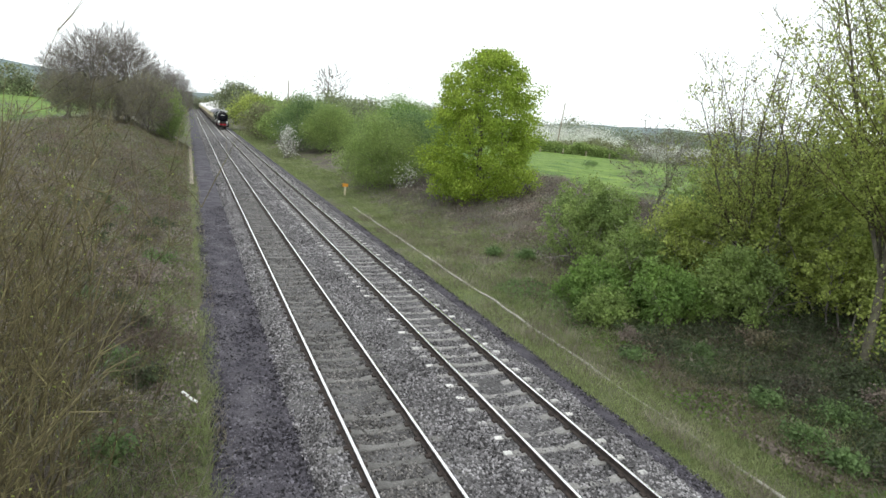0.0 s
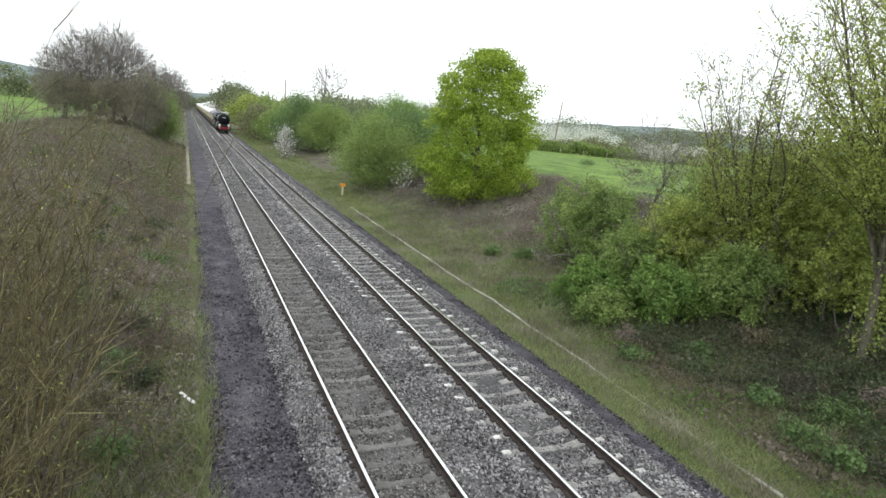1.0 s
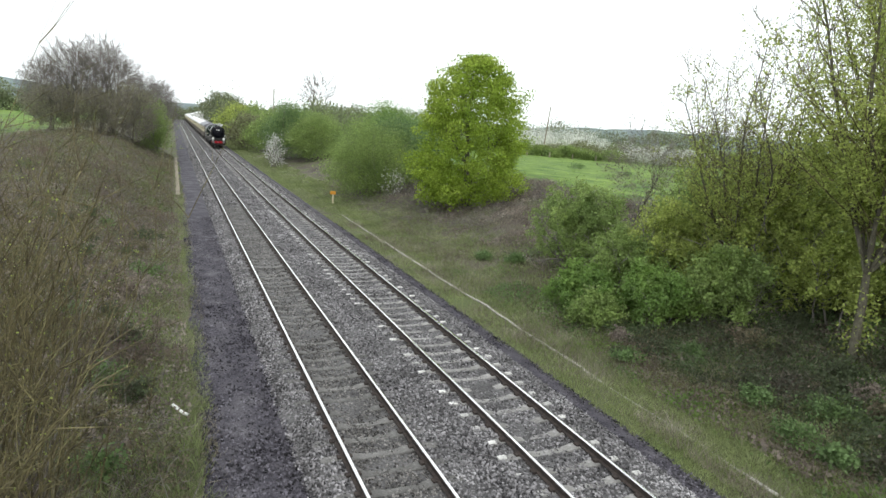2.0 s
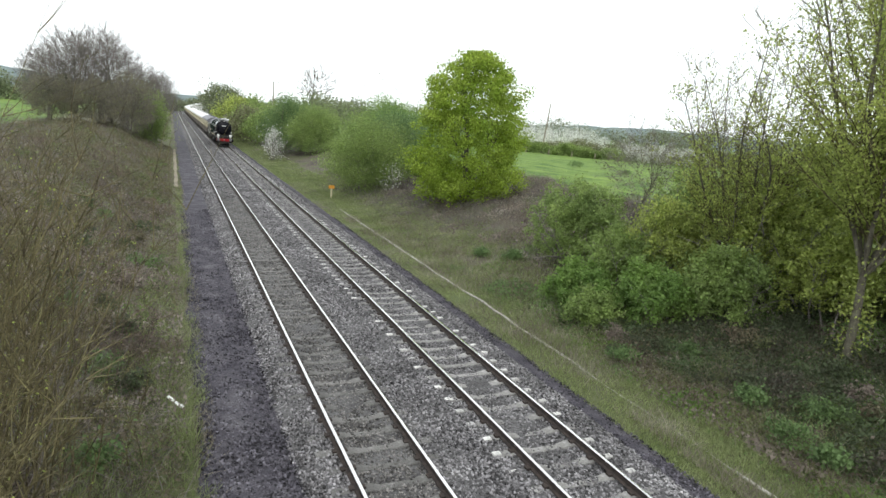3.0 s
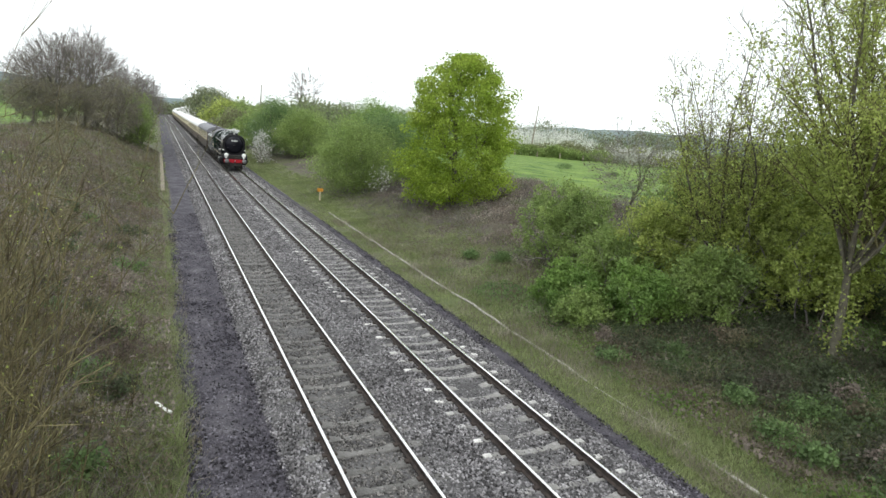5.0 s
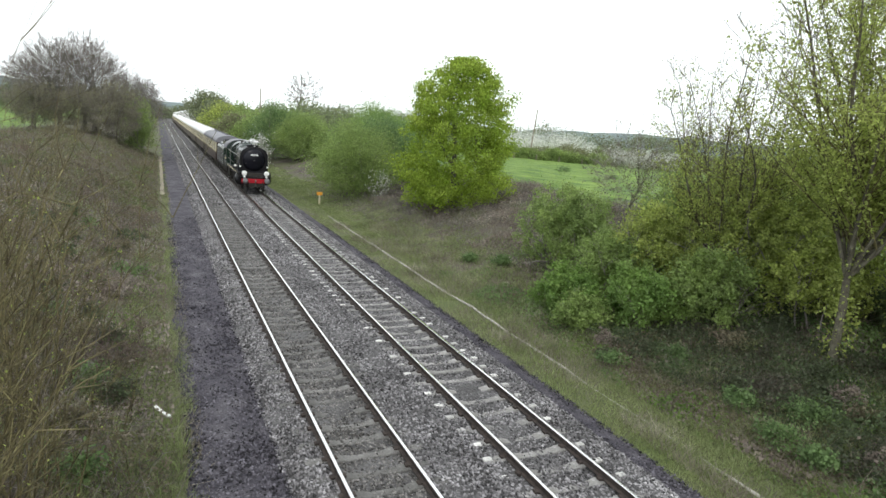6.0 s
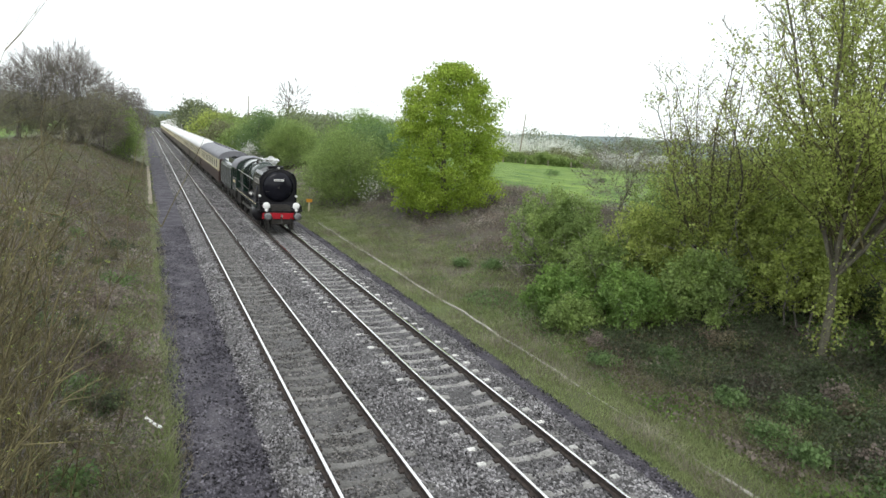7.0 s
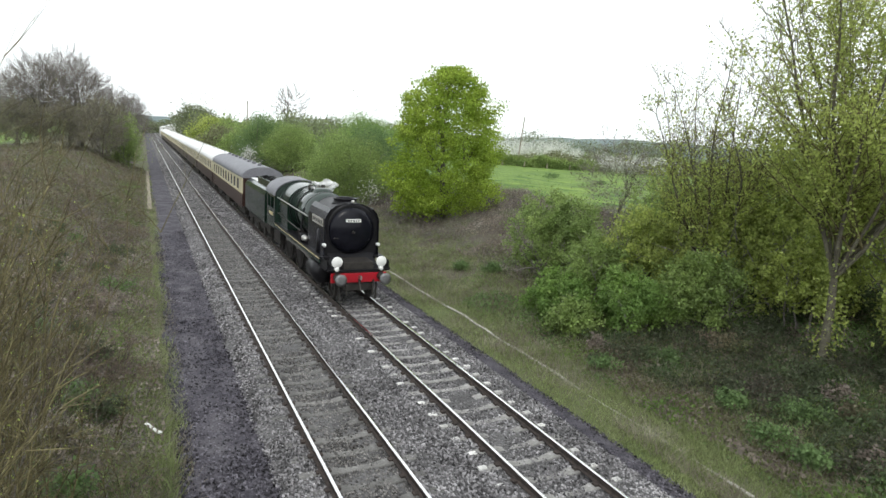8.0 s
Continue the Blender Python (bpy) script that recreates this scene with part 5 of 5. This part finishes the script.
    fire = [(-1.16, 1.62), (-1.19, 2.7)] + [(1.19 * math.cos(a), 2.80 + 1.04 * math.sin(a)) for a in [math.pi * (1 - i / 28) for i in range(29)]] + [(1.19, 2.7), (1.16, 1.62)]
    P("firebox", extrude_y(bmesh.new(), fire, 8.2, 10.6), "loco_green", "glossy dark green firebox cladding")
    for y, r in ((4.32, 1.012), (5.6, 1.045), (6.9, 1.08), (8.15, 1.11)):
        P("boiler_band", turned(bmesh.new(), [(y - 0.035, r - 0.03), (y - 0.035, r), (y + 0.035, r), (y + 0.035, r - 0.03)], 40, "Y", (0, 0, 2.74)), "black", "black boiler band")
    P("dome_cover", turned(bmesh.new(), [(3.5, 0.5), (3.78, 0.44), (3.88, 0.3), (3.91, 0.1)], 20, "Z", (0, 6.2, 0)), "loco_green")
    for x in (-0.3, 0.3):
        P("safety_valve", turned(bmesh.new(), [(3.7, 0.12), (3.92, 0.11), (3.95, 0.06)], 12, "Z", (x, 7.4, 0)), "frames")
    for s in (-1, 1):
        # smoke deflector: upright plate bent inwards along its top
        pr = [(1.36, 1.66), (1.37, 3.15), (1.30, 3.42), (1.14, 3.60), (1.11, 3.57), (1.27, 3.39), (1.335, 3.13), (1.325, 1.66)]
        d = P("smoke_deflector", extrude_y(bmesh.new(), [(s * (x * 0.83 - 0.10 * smooth(2.9, 3.6, z)), z - 0.06) for x, z in pr], 1.66, 4.3), "gloss_black", "glossy black-green smoke deflector plate")
        P("name_board", box(bmesh.new(), min(s * 1.13, s * 1.15), max(s * 1.13, s * 1.15), 1.8, 3.5, 2.80, 3.10, 0.004), "concrete", "pale board with dark bars", d)
        for i in range(6):
            P("board_bar", box(bmesh.new(), min(s * 1.146, s * 1.156), max(s * 1.146, s * 1.156), 1.95 + i * 0.25, 2.1 + i * 0.25, 2.88, 3.02), "black", "", d)
        P("running_plate", box(bmesh.new(), min(s * 0.9, s * 1.32), max(s * 0.9, s * 1.32), 1.5, 10.6, 1.60, 1.66, 0.01), "black")
        P("valance", box(bmesh.new(), min(s * 1.29, s * 1.325), max(s * 1.29, s * 1.325), 1.5, 10.6, 1.44, 1.60), "loco_green", "green valance with a pale line")
        P("valance_line", box(bmesh.new(), min(s * 1.322, s * 1.333), max(s * 1.322, s * 1.333), 1.5, 10.6, 1.585, 1.615), "line", "pale lining strip")
        P("front_step_plate", box(bmesh.new(), min(s * 1.08, s * 1.3), max(s * 1.08, s * 1.3), 0.66, 1.6, 1.3, 1.36, 0.01), "black")
        P("front_valance", box(bmesh.new(), min(s * 1.20, s * 1.24), max(s * 1.20, s * 1.24), 0.66, 1.6, 1.3, 1.64, 0.01), "black")
        P("cylinder", turned(bmesh.new(), [(1.75, 0.2), (1.8, 0.40), (3.2, 0.40), (3.25, 0.2)], 24, "Y", (s * 1.05, 0, 0.95)), "black")
        P("slide_bar", box(bmesh.new(), s * 1.08 - 0.06, s * 1.08 + 0.06, 3.25, 4.6, 1.12, 1.2), "bright")
        P("steam_pipe_cover", turned(bmesh.new(), [(1.6, 0.22), (2.6, 0.18)], 14, "Z", (s * 1.0, 2.5, 0)), "black")
        P("ejector_pipe", rod(bmesh.new(), (s * 1.1, 4.4, 2.85), (s * 1.2, 10.5, 2.98), 0.028, n=8), "bright", "long bright handrail pipe")
        P("injector", turned(bmesh.new(), [(4.4, 0.10), (4.75, 0.15), (4.95, 0.09)], 12, "Y", (s * 1.15, 0, 1.86)), "bright")
        P("clack_pipe", rod(bmesh.new(), (s * 1.02, 5.5, 3.05), (s * 1.2, 5.5, 1.7), 0.05, n=8), "black")
        P("sandbox", box(bmesh.new(), s * 1.12 - 0.16, s * 1.12 + 0.16, 4.9, 5.3, 1.66, 2.0, 0.04), "black")
        P("reach_rod", rod(bmesh.new(), (s * 1.22, 5.2, 2.1), (s * 1.22, 10.4, 2.2), 0.025, n=8), "frames")
        disc = P("headcode_disc", turned(bmesh.new(), [(0.60, 0.2), (0.58, 0.215), (0.56, 0.2)], 24, "Y", (s * 0.88, 0, 1.63)), "white", "round white headcode disc")
        P("disc_bracket", box(bmesh.new(), s * 0.90 - 0.02, s * 0.90 + 0.02, 0.6, 0.63, 1.2, 1.6), "frames", "", disc)
        P("lamp", turned(bmesh.new(), [(0.70, 0.085), (0.55, 0.09), (0.53, 0.075)], 14, "Y", (s * 0.88, 0, 1.36)), "white", "small white electric lamp")
        P("upper_lamp", turned(bmesh.new(), [(1.76, 0.07), (1.62, 0.075), (1.6, 0.06)], 14, "Y", (s * 1.10, 0, 2.1)), "white", "small white lamp on the deflector")
    P("top_lamp", turned(bmesh.new(), [(1.76, 0.06), (1.62, 0.07), (1.6, 0.05)], 14, "Y", (0, 0, 3.80)), "bright", "small lamp above the smokebox")
    # cab
    for s in (-1, 1):
        bm = bmesh.new()
        for y0, y1, z0, z1 in ((10.6, 12.75, 1.35, 2.35), (10.6, 12.75, 2.95, 3.12), (10.6, 10.85, 2.35, 2.95), (11.65, 11.8, 2.35, 2.95), (12.55, 12.75, 2.35, 2.95)):
            box(bm, min(s * 1.30, s * 1.34), max(s * 1.30, s * 1.34), y0, y1, z0, z1)
        side = P("cab_side", bm, "loco_green", "dark green cab side with window openings")
        P("cab_number", box(bmesh.new(), min(s * 1.34, s * 1.346), max(s * 1.34, s * 1.346), 11.1, 12.1, 1.95, 2.12), "line", "pale bar", side)
        P("cab_step", box(bmesh.new(), s * 1.25 - 0.12, s * 1.25 + 0.12, 12.2, 12.6, 0.5, 0.55, 0.01), "frames")
    bm = shell(bmesh.new(), arch(1.38, 3.08, 3.92), arch(1.34, 3.04, 3.88), 10.5, 13.0)
    P("cab_roof", bm, "roof_grey", "grey curved cab roof")
    P("cab_front", extrude_y(bmesh.new(), [(-1.3, 1.6), (1.3, 1.6)] + [(x * 0.96, z - 0.03) for x, z in arch(1.34, 3.06, 3.88)], 10.55, 10.62), "loco_green")
    P("cab_floor", box(bmesh.new(), -1.28, 1.28, 10.6, 12.7, 1.3, 1.4), "frames")
    P("trailing_truck", box(bmesh.new(), -1.0, 1.0, 10.7, 12.4, 0.45, 1.2, 0.03), "frames")
    # wheels
    for y, r, sp in ((1.55, 0.47, 10), (3.50, 0.47, 10), (4.95, 0.94, 0), (7.25, 0.94, 0), (9.50, 0.94, 0), (11.55, 0.54, 10)):
        WHEELS.append((wheelset(loco, y, r, 0.70, sp), y, r))
    rods = []
    for s in (-1, 1):
        bm = box(bmesh.new(), s * 0.93 - 0.03, s * 0.93 + 0.03, -2.3, 2.25, -0.07, 0.07, 0.015)
        for y in (-2.3, 0, 2.25):
            rod(bm, (s * 0.88, y, 0), (s * 0.98, y, 0), 0.14, n=14)
        rods.append((P("coupling_rod", bm, "bright", "bright steel coupling rod"), s))
    return loco, rods


def tender():
    t = tagged(new("tender"), "dark green high-sided tender loaded with coal", "tender", group="train")
    P = lambda name, bm, mat, label="", parent=t: part(name, bm, M[mat], parent, label)
    P("tank", extrude_y(bmesh.new(), [(-1.33, 1.2), (1.33, 1.2), (1.34, 2.75), (1.22, 3.0), (0.98, 3.12), (-0.98, 3.12), (-1.22, 3.0), (-1.34, 2.75)], 0.35, 7.7), "loco_green", "dark green tender tank")
    P("frame", box(bmesh.new(), -1.05, 1.05, 0.1, 7.8, 0.6, 1.18, 0.02), "frames")
    bm = bmesh.new()
    for s in (-1, 1):
        box(bm, s * 1.0 - 0.03, s * 1.0 + 0.03, 0.5, 4.6, 3.1, 3.5)
    box(bm, -1.0, 1.0, 4.55, 4.62, 3.1, 3.5)
    P("coal_rails", bm, "loco_green")
    # white colour here stands in for sky reflected off the tank top
    P("tank_top", box(bmesh.new(), -0.95, 0.95, 4.7, 7.6, 3.12, 3.16, 0.01), "roof_white", "tank top coloured white for the sky's reflection")
    rng = np.random.default_rng(5)
    n = 500
    p = np.stack([rng.uniform(-0.9, 0.9, n), rng.uniform(0.7, 4.4, n), 3.15 + rng.random(n) * 0.35], 1)
    v, f = leaves(rng, np.repeat(p, 4, 0), 0.25, 0.9)
    P("coal_load", extrude_y(bmesh.new(), [(-0.95, 3.1), (0.95, 3.1), (0.6, 3.42), (0, 3.55), (-0.6, 3.4)], 0.6, 4.5), "coal", "heaped black coal")
    tagged(part("coal_lumps", mesh_from("coal_lumps", v, f, M["coal"]), None, t), kind="stuff")
    buffers(t, 8.35, -1)
    for y in (1.4, 3.6, 5.9):
        WHEELS.append((wheelset(t, y, 0.55, 0.70, 0), y, 0.55))
        for s in (-1, 1):
            P("axlebox", box(bmesh.new(), s * 1.08 - 0.08, s * 1.08 + 0.08, y - 0.2, y + 0.2, 0.35, 0.8, 0.02), "frames")
    return t


LENGTH, GAP = 19.7, 0.62


def coach(roof, label):
    c = tagged(new("coach"), label, "railway coach", group="train")
    P = lambda name, bm, mat, lab="", parent=c: part(name, bm, M[mat], parent, lab)
    L = LENGTH
    P("floor_frame", box(bmesh.new(), -1.2, 1.2, 0.1, L - 0.1, 0.85, 1.1), "frames")
    P("roof", extrude_y(bmesh.new(), [(1.40, 3.02)] + arch(1.41, 3.06, 3.80, 22) + [(-1.40, 3.02)], 0.0, L), roof, "white roof" if roof == "roof_white" else "dark grey roof")
    for y in np.arange(1.6, L - 1, 2.4):
        P("roof_vent", turned(bmesh.new(), [(3.76, 0.14), (3.93, 0.13), (3.95, 0.06)], 10, "Z", (0.0, y, 0)), roof)
    for y0, y1, in ((0.0, 0.06), (L - 0.06, L)):
        P("end_wall", box(bmesh.new(), -1.32, 1.32, y0 + 0.03, y1 - 0.01 if y0 else y1 + 0.03, 1.1, 3.015), "umber", "dark brown end wall")
        P("gangway", box(bmesh.new(), -0.5, 0.5, *((-0.28, 0.02) if y0 == 0 else (L - 0.02, L + 0.28)), 1.1, 3.2, 0.04), "black")
    P("inner_shade", box(bmesh.new(), -0.05, 0.05, 0.2, L - 0.2, 1.1, 3.0), "umber")
    wins = [1.75 + i * 1.78 for i in range(10)]
    for s in (-1, 1):
        lo, hi = (min(s * 1.33, s * 1.375), max(s * 1.33, s * 1.375))
        P("lower_panel", box(bmesh.new(), lo, hi, 0.02, L - 0.02, 0.98, 1.96), "umber", "umber brown lower side")
        bm = box(bmesh.new(), lo, hi, 0.02, L - 0.02, 1.962, 2.10)
        box(bm, lo, hi, 0.02, L - 0.02, 2.84, 3.05)
        edges = [0.02] + [e for w in wins for e in (w - 0.0, w + 1.24)] + [L - 0.02]
        for a, b in zip(edges[::2], edges[1::2]):
            box(bm, lo, hi, a, b, 2.10, 2.84)
        P("upper_panel", bm, "cream", "cream upper side between the windows")
        P("waist_line", box(bmesh.new(), s * 1.378 - 0.004, s * 1.378 + 0.004, 0.02, L - 0.02, 1.94, 1.98), "line")
        gx = s * 1.345
        me = sheet_of(box(bmesh.new(), gx - 0.006, gx + 0.006, 0, 1.24, 2.10, 2.84), "pane", M["glass"])
        for w in wins:
            p = part("pane", me, None, c)
            p.location = (0, w, 0)
        P("door", box(bmesh.new(), s * 1.38 - 0.008, s * 1.38 + 0.008, 0.55, 1.25, 1.05, 1.93), "umber")
        P("door", box(bmesh.new(), s * 1.38 - 0.008, s * 1.38 + 0.008, L - 1.25, L - 0.55, 1.05, 1.93), "umber")
        P("truss", box(bmesh.new(), s * 1.1 - 0.04, s * 1.1 + 0.04, 6.0, L - 6.0, 0.4, 0.5), "frames")
        P("battery_box", box(bmesh.new(), s * 1.05 - 0.2, s * 1.05 + 0.2, 8.2, 10.4, 0.42, 0.86, 0.03), "frames")
    for y in (2.75, L - 2.75):
        P("bogie", box(bmesh.new(), -1.05, 1.05, y - 1.9, y + 1.9, 0.42, 0.72, 0.04), "frames")
    for y in (1.45, 4.05, L - 4.05, L - 1.45):
        wheelset(c, y, 0.46, 0.70, 0)
    buffers(c, -0.3)
    return c


loco, loco_rods = locomotive()
tend = tender()
first_coach = coach("roof_grey", "umber and cream railway coach with a dark grey roof")
white_coach = coach("roof_white", "umber and cream railway coach with a white roof")
COACHES = [first_coach, white_coach] + [copy_thing(white_coach, pose(0, 0, 0)) for _ in range(9)]
for c in COACHES:
    WHEELS += [(ws, ws.location.y, 0.46) for ws in c.children if ws.name.startswith("wheelset")]


def steam(seed, label, n, r):
    """A small drifting puff in lumps."""
    rng = random.Random(seed)
    bm = bmesh.new()
    for i in range(n):
        t = i / n
        s = r * (0.55 + 0.9 * t) * rng.uniform(0.6, 1.1)
        m = Matrix.Translation((rng.gauss(0, 0.2) + 0.9 * t, 1.6 * t + rng.gauss(0, 0.2), rng.gauss(0, 0.15) + 0.15 * t)) @ Matrix.Diagonal((s, s * 1.3, s * 0.8, 1))
        bmesh.ops.create_icosphere(bm, subdivisions=2, radius=1, matrix=m)
    for v in bm.verts:
        v.co += Vector((noise.noise(v.co * 3), noise.noise(v.co * 3 + Vector((9, 0, 0))), noise.noise(v.co * 3 + Vector((0, 9, 0))))) * 0.14
    for f in bm.faces:
        f.smooth = True
    return tagged(part("steam_puff", bm, M["steam"]), label, "steam", kind="stuff")


def steam_material():
    m = bpy.data.materials.new("thin_white_steam")
    m.use_nodes = True
    n, l = m.node_tree.nodes, m.node_tree.links
    b = n["Principled BSDF"]
    b.inputs["Base Color"].default_value, b.inputs["Roughness"].default_value = (0.86, 0.86, 0.86, 1), 1.0
    tr, mix, tex = n.new("ShaderNodeBsdfTransparent"), n.new("ShaderNodeMixShader"), n.new("ShaderNodeTexNoise")
    tex.inputs["Scale"].default_value = 2.5
    l.new(tex.outputs["Fac"], mix.inputs["Fac"])
    l.new(tr.outputs["BSDF"], mix.inputs[1])
    l.new(b.outputs["BSDF"], mix.inputs[2])
    l.new(mix.outputs["Shader"], n["Material Output"].inputs["Surface"])
    return m


M["steam"] = steam_material()
puff = steam(3, "small white puff of steam over the boiler", 8, 0.26)


def motions():
    """The train runs along its track at an even pace, wheels and rods turning."""
    y = lambda t: FRONT - gone(t)
    run = lambda thing, dy, z=0.0: walk(thing, [(t, pose(TRACKS[1], y(t) + dy, z)) for t in [i / 2 for i in range(17)]])
    run(loco, 0.0)
    run(tend, 13.2)
    run(puff, 7.2, 3.95)
    for i, c in enumerate(COACHES):
        run(c, 22.0 + i * (LENGTH + GAP))
    ticks = [i / FPS for i in range(0, 241)]
    turn = lambda t, r: math.degrees(gone(t) / r)
    for ws, at, r in WHEELS:
        step = 1 if r < 0.6 else 2
        walk(ws, [(t, pose(0, at, r, turn(t, r))) for t in ticks[::step]])
    for ob, s in loco_rods:
        walk(ob, [(t, pose(0, 7.25 + 0.33 * math.cos(radians(turn(t, 0.94)) + 0.8 * s), 0.94 + 0.33 * math.sin(radians(turn(t, 0.94)) + 0.8 * s))) for t in ticks[::2]])


motions()
